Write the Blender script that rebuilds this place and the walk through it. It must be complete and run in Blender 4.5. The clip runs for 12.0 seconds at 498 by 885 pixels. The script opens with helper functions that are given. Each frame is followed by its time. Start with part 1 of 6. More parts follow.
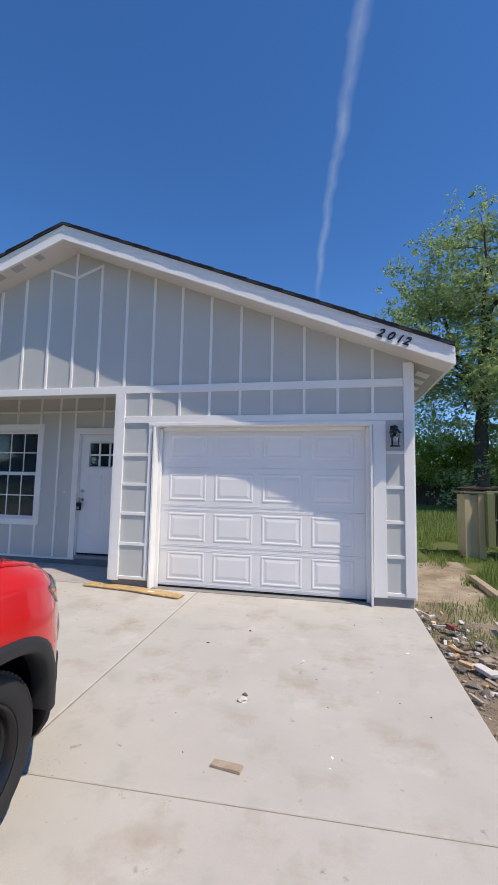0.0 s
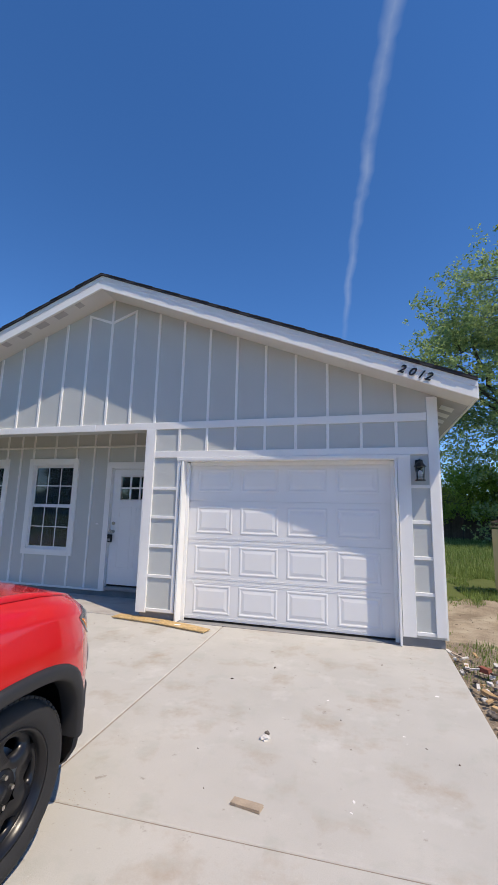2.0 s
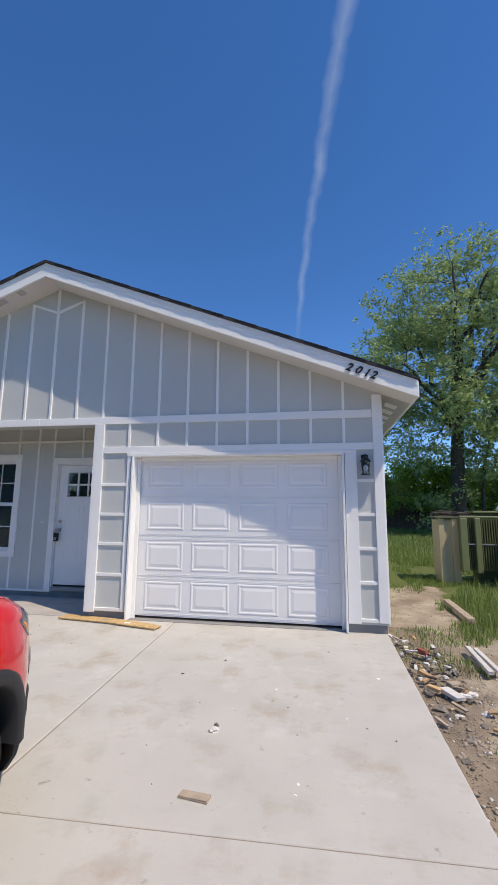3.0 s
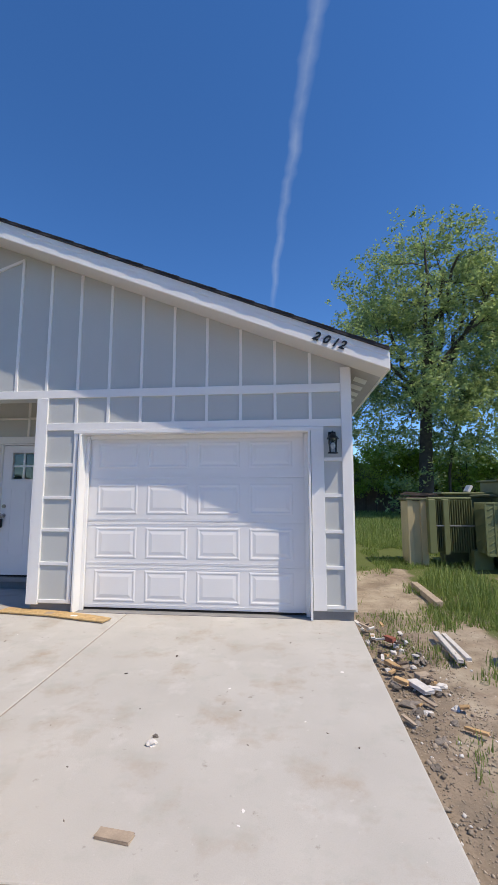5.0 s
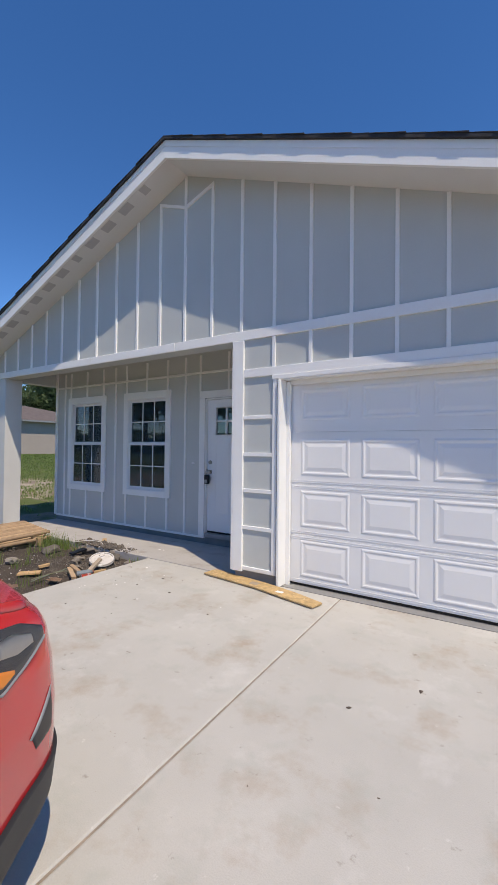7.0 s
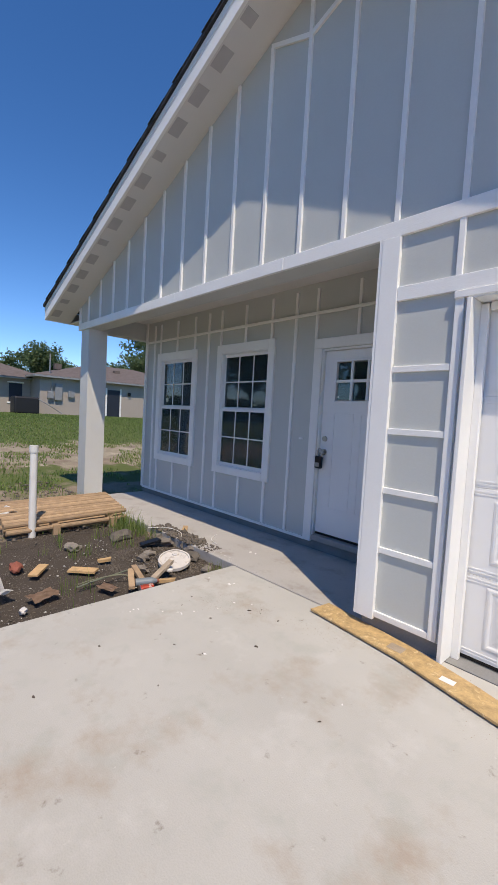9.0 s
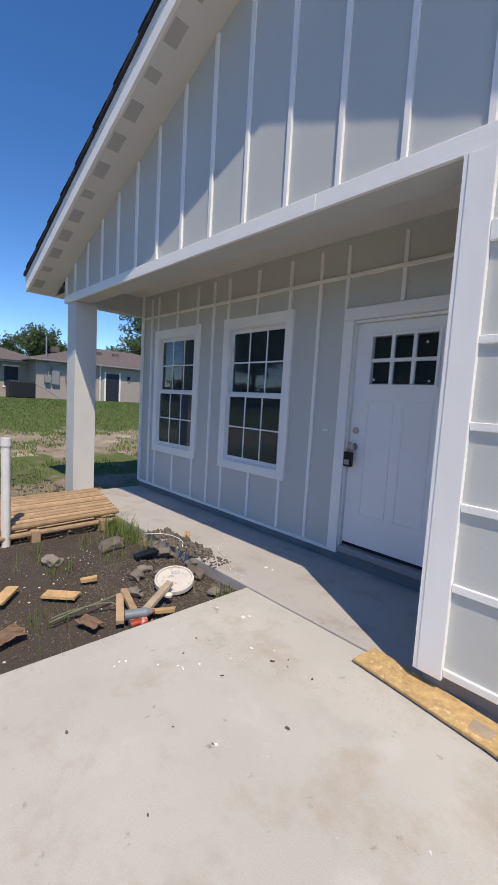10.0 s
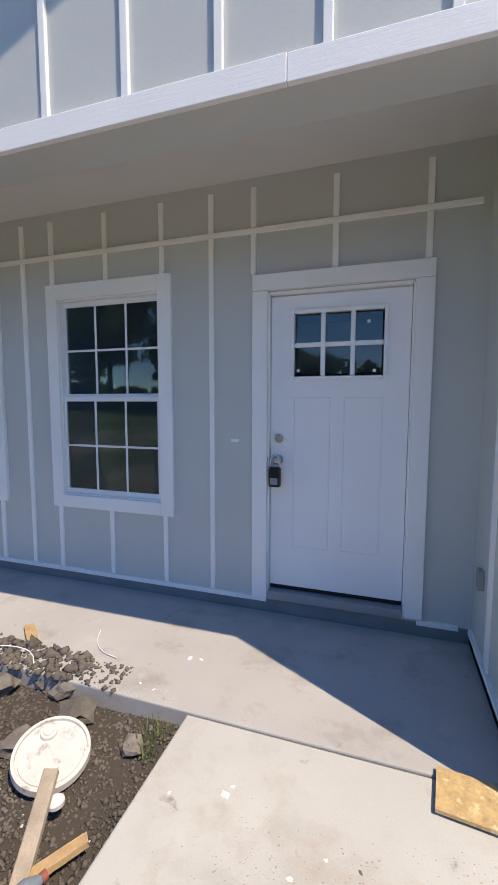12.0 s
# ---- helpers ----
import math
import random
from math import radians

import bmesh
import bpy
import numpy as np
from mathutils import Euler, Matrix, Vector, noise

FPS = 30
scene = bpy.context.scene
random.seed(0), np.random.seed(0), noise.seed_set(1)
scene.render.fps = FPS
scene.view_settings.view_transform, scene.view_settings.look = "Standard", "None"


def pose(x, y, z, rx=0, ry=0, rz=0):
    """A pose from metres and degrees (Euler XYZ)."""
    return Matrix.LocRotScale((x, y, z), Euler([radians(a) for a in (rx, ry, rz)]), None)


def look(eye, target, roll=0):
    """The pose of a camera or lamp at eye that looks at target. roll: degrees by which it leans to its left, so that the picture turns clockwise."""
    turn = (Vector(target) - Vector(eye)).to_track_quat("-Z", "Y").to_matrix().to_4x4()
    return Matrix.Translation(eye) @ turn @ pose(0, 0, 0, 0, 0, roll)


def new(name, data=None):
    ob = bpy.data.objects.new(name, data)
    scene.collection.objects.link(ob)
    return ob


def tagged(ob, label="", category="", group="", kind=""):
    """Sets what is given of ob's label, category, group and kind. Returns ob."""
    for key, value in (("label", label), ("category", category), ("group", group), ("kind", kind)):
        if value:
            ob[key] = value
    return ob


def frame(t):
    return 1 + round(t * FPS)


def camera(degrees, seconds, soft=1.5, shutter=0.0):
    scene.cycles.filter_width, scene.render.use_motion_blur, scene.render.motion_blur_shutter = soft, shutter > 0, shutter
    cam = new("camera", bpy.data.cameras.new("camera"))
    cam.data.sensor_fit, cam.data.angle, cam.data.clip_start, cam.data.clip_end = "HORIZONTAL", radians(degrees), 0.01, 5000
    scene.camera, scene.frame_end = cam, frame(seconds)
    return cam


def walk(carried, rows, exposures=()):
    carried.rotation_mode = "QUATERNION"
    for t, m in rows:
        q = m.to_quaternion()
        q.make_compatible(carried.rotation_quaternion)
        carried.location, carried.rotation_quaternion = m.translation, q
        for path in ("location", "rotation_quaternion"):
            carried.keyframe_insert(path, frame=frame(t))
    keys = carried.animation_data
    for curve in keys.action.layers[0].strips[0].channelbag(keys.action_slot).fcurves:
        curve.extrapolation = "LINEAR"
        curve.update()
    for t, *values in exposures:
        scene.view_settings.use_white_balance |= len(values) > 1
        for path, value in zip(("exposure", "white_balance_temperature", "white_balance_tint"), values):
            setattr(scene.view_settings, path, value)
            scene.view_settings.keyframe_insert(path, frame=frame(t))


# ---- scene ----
cam = camera(61.8, 12.0)
PATH = [
    (0, (0.008, 0.004, 1.464), (-0.399, 1.954, 1.649), 1.1),
    (0.5, (0.064, -0.118, 1.472), (-0.488, 1.792, 1.684), 1.5),
    (1, (0.077, -0.129, 1.483), (-0.499, 1.77, 1.73), 1.7),
    (1.5, (0.081, -0.113, 1.482), (-0.475, 1.787, 1.761), 1.5),
    (2, (0.093, -0.117, 1.489), (-0.448, 1.78, 1.82), 1.4),
    (2.5, (0.096, -0.156, 1.549), (-0.4, 1.748, 1.91), 1.1),
    (3, (0.135, -0.136, 1.502), (-0.194, 1.813, 1.809), 0.4),
    (3.2, (0.161, -0.115, 1.476), (-0.074, 1.854, 1.735), 0.2),
    (4.8, (0.304, 0.272, 1.456), (0.204, 2.257, 1.679), -0.1),
    (5, (0.234, 0.328, 1.461), (0.03, 2.304, 1.697), 0.0),
    (5.5, (0.205, 0.568, 1.467), (-0.362, 2.476, 1.661), 0.8),
    (6, (0.159, 0.849, 1.457), (-0.71, 2.648, 1.555), 1.2),
    (6.5, (-0.046, 1.161, 1.434), (-1.061, 2.884, 1.447), 0.7),
    (8.3, (-1.097, 2.298, 1.54), (-2.378, 3.832, 1.624), 2.5),
    (8.5, (-1.206, 2.437, 1.526), (-2.544, 3.924, 1.561), 2.8),
    (9, (-1.49, 2.761, 1.434), (-2.948, 4.125, 1.311), 3.2),
    (9.5, (-1.805, 3.016, 1.419), (-3.317, 4.306, 1.2), 3.3),
    (10, (-2.156, 3.209, 1.448), (-3.611, 4.567, 1.252), 3.3),
    (10.5, (-2.531, 3.275, 1.453), (-3.78, 4.829, 1.302), 2.5),
    (11, (-2.867, 3.4, 1.475), (-3.858, 5.131, 1.328), 1.2),
    (11.5, (-3.265, 3.529, 1.489), (-4.037, 5.366, 1.32), 0.4),
    (12, (-3.556, 3.713, 1.48), (-4.182, 5.603, 1.293), 0.1),
]
walk(cam, [(t, look(eye, target, roll)) for t, eye, target, roll in PATH], [(0, 0.13, 7550, 11), (5.5, 0.13, 7550, 11), (6.5, 0.07, 7550, 11), (8.5, 0.07, 7550, 11), (9.5, 0.09, 7550, 11), (10.5, 0.2, 7550, 11), (11.2, 0.27, 7550, 11), (12, 0.46, 7550, 11)])

# ---- sky, sun, exposure ----
SUN_TO = Vector((1.85, -1.0, 3.6)).normalized()
world = bpy.data.worlds.new("sky")
scene.world = world
world.use_nodes = True
wt = world.node_tree
sky = wt.nodes.new("ShaderNodeTexSky")
sky.sky_type = "NISHITA"
sky.sun_disc = False
sky.sun_elevation = math.asin(SUN_TO.z)
sky.sun_rotation = math.atan2(SUN_TO.x, SUN_TO.y)
sky.air_density, sky.dust_density, sky.ozone_density, sky.altitude = 1.0, 0.0, 3.4, 3200
deep = wt.nodes.new("ShaderNodeHueSaturation")
deep.inputs["Saturation"].default_value, deep.inputs["Hue"].default_value = 1.26, 0.5065
wt.links.new(sky.outputs[0], deep.inputs["Color"])
wt.links.new(deep.outputs[0], wt.nodes["Background"].inputs[0])
wt.nodes["Background"].inputs[1].default_value = 0.205
sun_data = bpy.data.lights.new("sun", "SUN")
sun_data.energy, sun_data.angle, sun_data.color = 3.8, radians(0.5), (1.0, 0.93, 0.83)
sun = new("sun", sun_data)
sun.matrix_world = look(SUN_TO * 50, (0, 0, 0))


# ---- materials ----
def mat(name, color, rough=0.6, metal=0.0, var=0.12, scale=6.0, bump=0.15, fine=120.0, spread=0.0, spec=0.5, stain=None):
    """A painted or mineral surface: colour varied at a large and a fine scale, with fine relief, in metres."""
    m = bpy.data.materials.new(name)
    m.use_nodes = True
    t, b = m.node_tree, m.node_tree.nodes["Principled BSDF"]
    co = t.nodes.new("ShaderNodeTexCoord")
    geo = t.nodes.new("ShaderNodeNewGeometry")
    big, small = t.nodes.new("ShaderNodeTexNoise"), t.nodes.new("ShaderNodeTexNoise")
    for n, s, d in ((big, scale, 5.0), (small, fine, 3.0)):
        n.inputs["Scale"].default_value, n.inputs["Detail"].default_value = s, d
        t.links.new(geo.outputs["Position"], n.inputs["Vector"])
    add = t.nodes.new("ShaderNodeMath")
    add.operation = "ADD"
    t.links.new(big.outputs[0], add.inputs[0])
    half = t.nodes.new("ShaderNodeMath")
    half.operation = "MULTIPLY"
    half.inputs[1].default_value = 0.5
    t.links.new(small.outputs[0], half.inputs[0])
    t.links.new(half.outputs[0], add.inputs[1])
    rng = t.nodes.new("ShaderNodeMapRange")
    rng.inputs["From Min"].default_value, rng.inputs["From Max"].default_value = 0.45, 1.05
    rng.inputs["To Min"].default_value, rng.inputs["To Max"].default_value = 1 - var, 1 + var
    t.links.new(add.outputs[0], rng.inputs["Value"])
    value = rng.outputs[0]
    if spread:
        info = t.nodes.new("ShaderNodeObjectInfo")
        r2 = t.nodes.new("ShaderNodeMapRange")
        r2.inputs["To Min"].default_value, r2.inputs["To Max"].default_value = 1 - spread, 1 + spread
        t.links.new(info.outputs["Random"], r2.inputs["Value"])
        mul = t.nodes.new("ShaderNodeMath")
        mul.operation = "MULTIPLY"
        t.links.new(value, mul.inputs[0])
        t.links.new(r2.outputs[0], mul.inputs[1])
        value = mul.outputs[0]
    tint = t.nodes.new("ShaderNodeVectorMath")
    tint.operation = "SCALE"
    tint.inputs[0].default_value = color
    t.links.new(value, tint.inputs["Scale"])
    out = tint.outputs[0]
    for s_color, s_scale, low, high, amount in stain or ():
        n = t.nodes.new("ShaderNodeTexNoise")
        n.inputs["Scale"].default_value, n.inputs["Detail"].default_value = s_scale, 8.0
        n.inputs["Roughness"].default_value = 0.65
        t.links.new(geo.outputs["Position"], n.inputs["Vector"])
        r = t.nodes.new("ShaderNodeMapRange")
        r.inputs["From Min"].default_value, r.inputs["From Max"].default_value = low, high
        r.inputs["To Max"].default_value = amount
        t.links.new(n.outputs[0], r.inputs["Value"])
        mix = t.nodes.new("ShaderNodeMix")
        mix.data_type = "RGBA"
        mix.inputs["B"].default_value = (*s_color, 1)
        t.links.new(r.outputs[0], mix.inputs["Factor"])
        t.links.new(out, mix.inputs["A"])
        out = mix.outputs["Result"]
    t.links.new(out, b.inputs["Base Color"])
    b.inputs["Roughness"].default_value, b.inputs["Metallic"].default_value = rough, metal
    b.inputs["Specular IOR Level"].default_value = spec
    if bump:
        bp = t.nodes.new("ShaderNodeBump")
        bp.inputs["Strength"].default_value, bp.inputs["Distance"].default_value = bump, 0.01
        t.links.new(add.outputs[0], bp.inputs["Height"])
        t.links.new(bp.outputs[0], b.inputs["Normal"])
    return m


SIDING = mat("grey siding paint", (0.53, 0.55, 0.53), 0.6, var=0.04, scale=1.5, bump=0.1, fine=90)
TRIM = mat("white trim paint", (0.85, 0.85, 0.83), 0.5, var=0.03, scale=3, bump=0.09, fine=70)
def grain(m, along):
    """Embossed wood grain of painted boards, drawn out along one axis."""
    t, b = m.node_tree, m.node_tree.nodes["Principled BSDF"]
    geo, mp = t.nodes.new("ShaderNodeNewGeometry"), t.nodes.new("ShaderNodeMapping")
    mp.inputs["Scale"].default_value = [9.0 if a == along else 160.0 for a in "xyz"]
    n = t.nodes.new("ShaderNodeTexNoise")
    n.inputs["Scale"].default_value, n.inputs["Detail"].default_value, n.inputs["Distortion"].default_value = 1.0, 4.0, 0.6
    t.links.new(geo.outputs["Position"], mp.inputs["Vector"])
    t.links.new(mp.outputs[0], n.inputs["Vector"])
    bp = t.nodes.new("ShaderNodeBump")
    bp.inputs["Strength"].default_value, bp.inputs["Distance"].default_value = 0.16, 0.004
    t.links.new(n.outputs[0], bp.inputs["Height"])
    old = b.inputs["Normal"].links[0].from_socket
    t.links.new(old, bp.inputs["Normal"])
    t.links.new(bp.outputs[0], b.inputs["Normal"])
    return m


grain(TRIM, "z")
TRIMX = grain(mat("white trim paint across", (0.85, 0.85, 0.83), 0.5, var=0.03, scale=3, bump=0.09, fine=70), "x")
SOFFIT = mat("soffit paint", (0.69, 0.68, 0.66), 0.6, var=0.04, scale=2, bump=0.06)
SOFFITDK = mat("darker soffit grey", (0.46, 0.45, 0.45), 0.65, var=0.06, scale=8, bump=0.08)
GARAGE = mat("white enamelled steel", (0.83, 0.83, 0.82), 0.5, var=0.015, scale=2, bump=0.04, fine=200)
DOORPAINT = mat("white door enamel", (0.85, 0.86, 0.86), 0.4, var=0.02, scale=2, bump=0.03)
VINYL = mat("white window vinyl", (0.80, 0.80, 0.80), 0.4, var=0.02, bump=0.0)
CONCRETE = mat("driveway concrete", (0.475, 0.462, 0.43), 0.85, var=0.10, scale=1.3, bump=0.25, fine=160, spread=0.03, spec=0.25, stain=(((0.60, 0.585, 0.56), 2.3, 0.56, 0.72, 0.55), ((0.37, 0.30, 0.235), 2.1, 0.53, 0.70, 0.75), ((0.40, 0.405, 0.37), 4.1, 0.52, 0.66, 0.5), ((0.62, 0.61, 0.58), 21.0, 0.66, 0.72, 0.7), ((0.19, 0.15, 0.12), 9.0, 0.635, 0.73, 0.75)))
PORCHCON = mat("porch concrete", (0.42, 0.40, 0.38), 0.85, var=0.10, scale=1.6, bump=0.22, fine=160, spec=0.25, stain=(((0.56, 0.54, 0.51), 3.1, 0.58, 0.72, 0.5), ((0.27, 0.225, 0.19), 2.6, 0.54, 0.70, 0.6), ((0.20, 0.16, 0.13), 13.0, 0.63, 0.72, 0.6)))
FOUND = mat("foundation concrete", (0.24, 0.24, 0.24), 0.9, var=0.15, scale=4, bump=0.4, fine=80)
JOINT = mat("joint dirt", (0.28, 0.235, 0.195), 0.95, var=0.3, scale=8, bump=0.4)
SHINGLE = mat("charcoal shingle", (0.035, 0.036, 0.042), 0.9, var=0.3, scale=12, bump=0.5, fine=200, spread=0.2)
BROWNROOF = mat("brown shingle", (0.135, 0.108, 0.097), 0.9, var=0.25, scale=3, bump=0.4, fine=60)
TAUPE = mat("taupe siding", (0.40, 0.35, 0.31), 0.75, var=0.05, scale=1, bump=0.1)
DARKDOOR = mat("dark blue door", (0.02, 0.025, 0.04), 0.5, var=0.1, bump=0.02)
METALGREY = mat("grey painted metal", (0.30, 0.31, 0.32), 0.5, 0.2, var=0.08, bump=0.03)
BLACK = mat("black lamp metal", (0.012, 0.012, 0.014), 0.4, 0.3, var=0.1, bump=0.02)
DRYWALL = mat("interior drywall", (0.75, 0.74, 0.72), 0.8, var=0.04, bump=0.03)
SUBFLOOR = mat("interior floor", (0.16, 0.12, 0.09), 0.7, var=0.15, bump=0.05)
RED = mat("red car paint", (0.62, 0.008, 0.012), 0.22, 0.0, var=0.02, scale=2, bump=0.0)
RED.node_tree.nodes["Principled BSDF"].inputs["Coat Weight"].default_value = 0.7
RED.node_tree.nodes["Principled BSDF"].inputs["Coat Roughness"].default_value = 0.04
CLAD = mat("black plastic cladding", (0.022, 0.022, 0.024), 0.55, var=0.1, bump=0.08, fine=300)
RUBBER = mat("tyre rubber", (0.022, 0.021, 0.021), 0.8, var=0.2, scale=10, bump=0.15)
RIM = mat("black painted wheel", (0.012, 0.012, 0.014), 0.3, 0.2, var=0.1, bump=0.02)
NICKEL = mat("satin nickel", (0.5, 0.48, 0.45), 0.35, 1.0, var=0.04, bump=0.02)
AMBER = mat("amber lens", (0.85, 0.25, 0.02), 0.15, var=0.03, bump=0.0)
LAMPDARK = mat("headlight interior", (0.05, 0.05, 0.055), 0.2, 0.4, var=0.05, bump=0.0)
CARGLASS = mat("tinted car glass", (0.01, 0.012, 0.012), 0.03, var=0.02, bump=0.0)
PINE = mat("raw pine wood", (0.52, 0.34, 0.17), 0.75, var=0.25, scale=14, bump=0.25, fine=90, spread=0.2)
LATHWOOD = mat("dry pale lath wood", (0.40, 0.275, 0.17), 0.8, var=0.25, scale=12, bump=0.25, fine=90, spread=0.2)
OLDWOOD = mat("weathered wood", (0.36, 0.29, 0.22), 0.85, var=0.25, scale=10, bump=0.35, spread=0.15)
OSB = mat("osb board", (0.50, 0.34, 0.16), 0.8, var=0.3, scale=22, bump=0.35, fine=70, stain=(((0.75, 0.58, 0.33), 18, 0.58, 0.66, 0.8),))
PVC = mat("white pvc", (0.78, 0.77, 0.74), 0.45, var=0.06, scale=6, bump=0.02)
LIDMAT = mat("dirty white lid plastic", (0.62, 0.585, 0.55), 0.55, var=0.08, scale=12, bump=0.08, stain=(((0.30, 0.24, 0.19), 16, 0.55, 0.66, 0.7),))
PAPER = mat("white paper scrap", (0.78, 0.76, 0.74), 0.8, var=0.06, scale=14, bump=0.1)
MAROON = mat("maroon printed paper", (0.25, 0.05, 0.06), 0.7, var=0.2, scale=18, bump=0.1)
STONE = mat("grey clod", (0.20, 0.175, 0.15), 0.95, var=0.3, scale=14, bump=0.6, spread=0.35)
WHITESTONE = mat("white rubble", (0.60, 0.58, 0.55), 0.9, var=0.15, scale=20, bump=0.3, spread=0.1)
BRICKRED = mat("red brick scrap", (0.28, 0.09, 0.06), 0.9, var=0.25, scale=20, bump=0.4)
OLIVE = mat("olive transformer paint", (0.18, 0.20, 0.09), 0.5, var=0.1, scale=3, bump=0.05)
OLIVEDK = mat("dark olive paint", (0.10, 0.115, 0.055), 0.55, var=0.1, scale=3, bump=0.05)
TANMETAL = mat("tan painted metal", (0.48, 0.40, 0.24), 0.55, var=0.1, scale=3, bump=0.05)
BUCKET = mat("grey bucket plastic", (0.16, 0.17, 0.18), 0.5, var=0.1, scale=8, bump=0.04)
FENCEWOOD = mat("dark fence wood", (0.10, 0.075, 0.06), 0.85, var=0.3, scale=5, bump=0.3, spread=0.25)
BARK = mat("bark", (0.075, 0.06, 0.048), 0.95, var=0.35, scale=6, bump=0.8, fine=40)
CARD = mat("torn brown cardboard", (0.36, 0.24, 0.17), 0.85, var=0.2, scale=18, bump=0.2)
PALEBLUE = mat("cloudy clear plastic", (0.20, 0.235, 0.26), 0.25, var=0.1, bump=0.1)
BLACKBIN = mat("black bin plastic", (0.015, 0.015, 0.017), 0.5, var=0.1, bump=0.05)


def leaf_mat(name, a, b):
    m = bpy.data.materials.new(name)
    m.use_nodes = True
    t, p = m.node_tree, m.node_tree.nodes["Principled BSDF"]
    g = t.nodes.new("ShaderNodeNewGeometry")
    mix = t.nodes.new("ShaderNodeMix")
    mix.data_type = "RGBA"
    mix.inputs["A"].default_value, mix.inputs["B"].default_value = (*a, 1), (*b, 1)
    t.links.new(g.outputs["Random Per Island"], mix.inputs["Factor"])
    t.links.new(mix.outputs["Result"], p.inputs["Base Color"])
    p.inputs["Roughness"].default_value = 0.6
    tr = t.nodes.new("ShaderNodeBsdfTranslucent")
    t.links.new(mix.outputs["Result"], tr.inputs[0])
    ms = t.nodes.new("ShaderNodeMixShader")
    ms.inputs[0].default_value = 0.52
    t.links.new(p.outputs[0], ms.inputs[1])
    t.links.new(tr.outputs[0], ms.inputs[2])
    t.links.new(ms.outputs[0], t.nodes["Material Output"].inputs[0])
    return m


LEAF = leaf_mat("spring leaves", (0.17, 0.27, 0.115), (0.46, 0.56, 0.22))
LEAFDK = leaf_mat("dark leaves", (0.075, 0.13, 0.06), (0.19, 0.26, 0.12))
BUSHLEAF = leaf_mat("bright bush leaves", (0.20, 0.33, 0.04), (0.42, 0.55, 0.10))
BLADE = leaf_mat("grass blades", (0.12, 0.20, 0.04), (0.32, 0.40, 0.13))


def glass_mat(name, tint, rough=0.0):
    m = bpy.data.materials.new(name)
    m.use_nodes = True
    t = m.node_tree
    g = t.nodes.new("ShaderNodeBsdfGlossy")
    g.inputs["Roughness"].default_value = rough
    g.inputs["Color"].default_value = (0.95, 0.97, 1, 1)
    tr = t.nodes.new("ShaderNodeBsdfTransparent")
    tr.inputs[0].default_value = (*tint, 1)
    f = t.nodes.new("ShaderNodeFresnel")
    f.inputs[0].default_value = 1.6
    ms = t.nodes.new("ShaderNodeMixShader")
    t.links.new(f.outputs[0], ms.inputs[0])
    t.links.new(tr.outputs[0], ms.inputs[1])
    t.links.new(g.outputs[0], ms.inputs[2])
    dust, film = t.nodes.new("ShaderNodeBsdfDiffuse"), t.nodes.new("ShaderNodeMixShader")
    dust.inputs[0].default_value, film.inputs[0].default_value = (0.36, 0.46, 0.50, 1), 0.05
    t.links.new(ms.outputs[0], film.inputs[1])
    t.links.new(dust.outputs[0], film.inputs[2])
    t.links.new(film.outputs[0], t.nodes["Material Output"].inputs[0])
    return m


GLASS = glass_mat("window glass", (0.42, 0.52, 0.50))
CLEAR = glass_mat("clear lens", (0.85, 0.87, 0.9))


# ---- mesh helpers ----
def box(x0, x1, y0, y1, z0, z1, bm=None, bevel=0.0):
    bm = bm or bmesh.new()
    m = Matrix.Translation(((x0 + x1) / 2, (y0 + y1) / 2, (z0 + z1) / 2)) @ Matrix.Diagonal((x1 - x0, y1 - y0, z1 - z0, 1))
    r = bmesh.ops.create_cube(bm, size=1, matrix=m)
    if bevel:
        edges = {e for v in r["verts"] for e in v.link_edges}
        bmesh.ops.bevel(bm, geom=list(edges), offset=bevel, segments=2, affect="EDGES", profile=0.5)
    return bm


def cyl(p, q, r0, r1=None, n=16, bm=None, caps=True):
    bm = bm or bmesh.new()
    p, q = Vector(p), Vector(q)
    m = Matrix.Translation((p + q) / 2) @ (q - p).to_track_quat("Z", "Y").to_matrix().to_4x4()
    bmesh.ops.create_cone(bm, cap_ends=caps, segments=n, radius1=r0, radius2=r0 if r1 is None else r1, depth=(q - p).length, matrix=m)
    return bm


def part(name, bm, material, parent=None, label="", smooth=False):
    me = bpy.data.meshes.new(name)
    bm.to_mesh(me)
    bm.free()
    me.materials.append(material)
    if smooth:
        for p in me.polygons:
            p.use_smooth = True
    ob = new(name, me)
    ob.parent = parent
    if label:
        ob["label"] = label
    return ob


def raw(name, verts, faces, material, parent=None, label="", smooth=False):
    me = bpy.data.meshes.new(name)
    me.from_pydata([tuple(v) for v in verts], [], [tuple(f) for f in faces])
    me.update()
    me.materials.append(material)
    if smooth:
        me.polygons.foreach_set("use_smooth", [True] * len(me.polygons))
    ob = new(name, me)
    ob.parent = parent
    if label:
        ob["label"] = label
    return ob


def empty(name, x, y, z, label, category, group="", rz=0.0, rx=0.0, ry=0.0):
    e = new(name)
    e.matrix_world = pose(x, y, z, rx, ry, rz)
    return tagged(e, label, category, group)


def struct(ob, label, category):
    return tagged(ob, label, category, kind="structure")


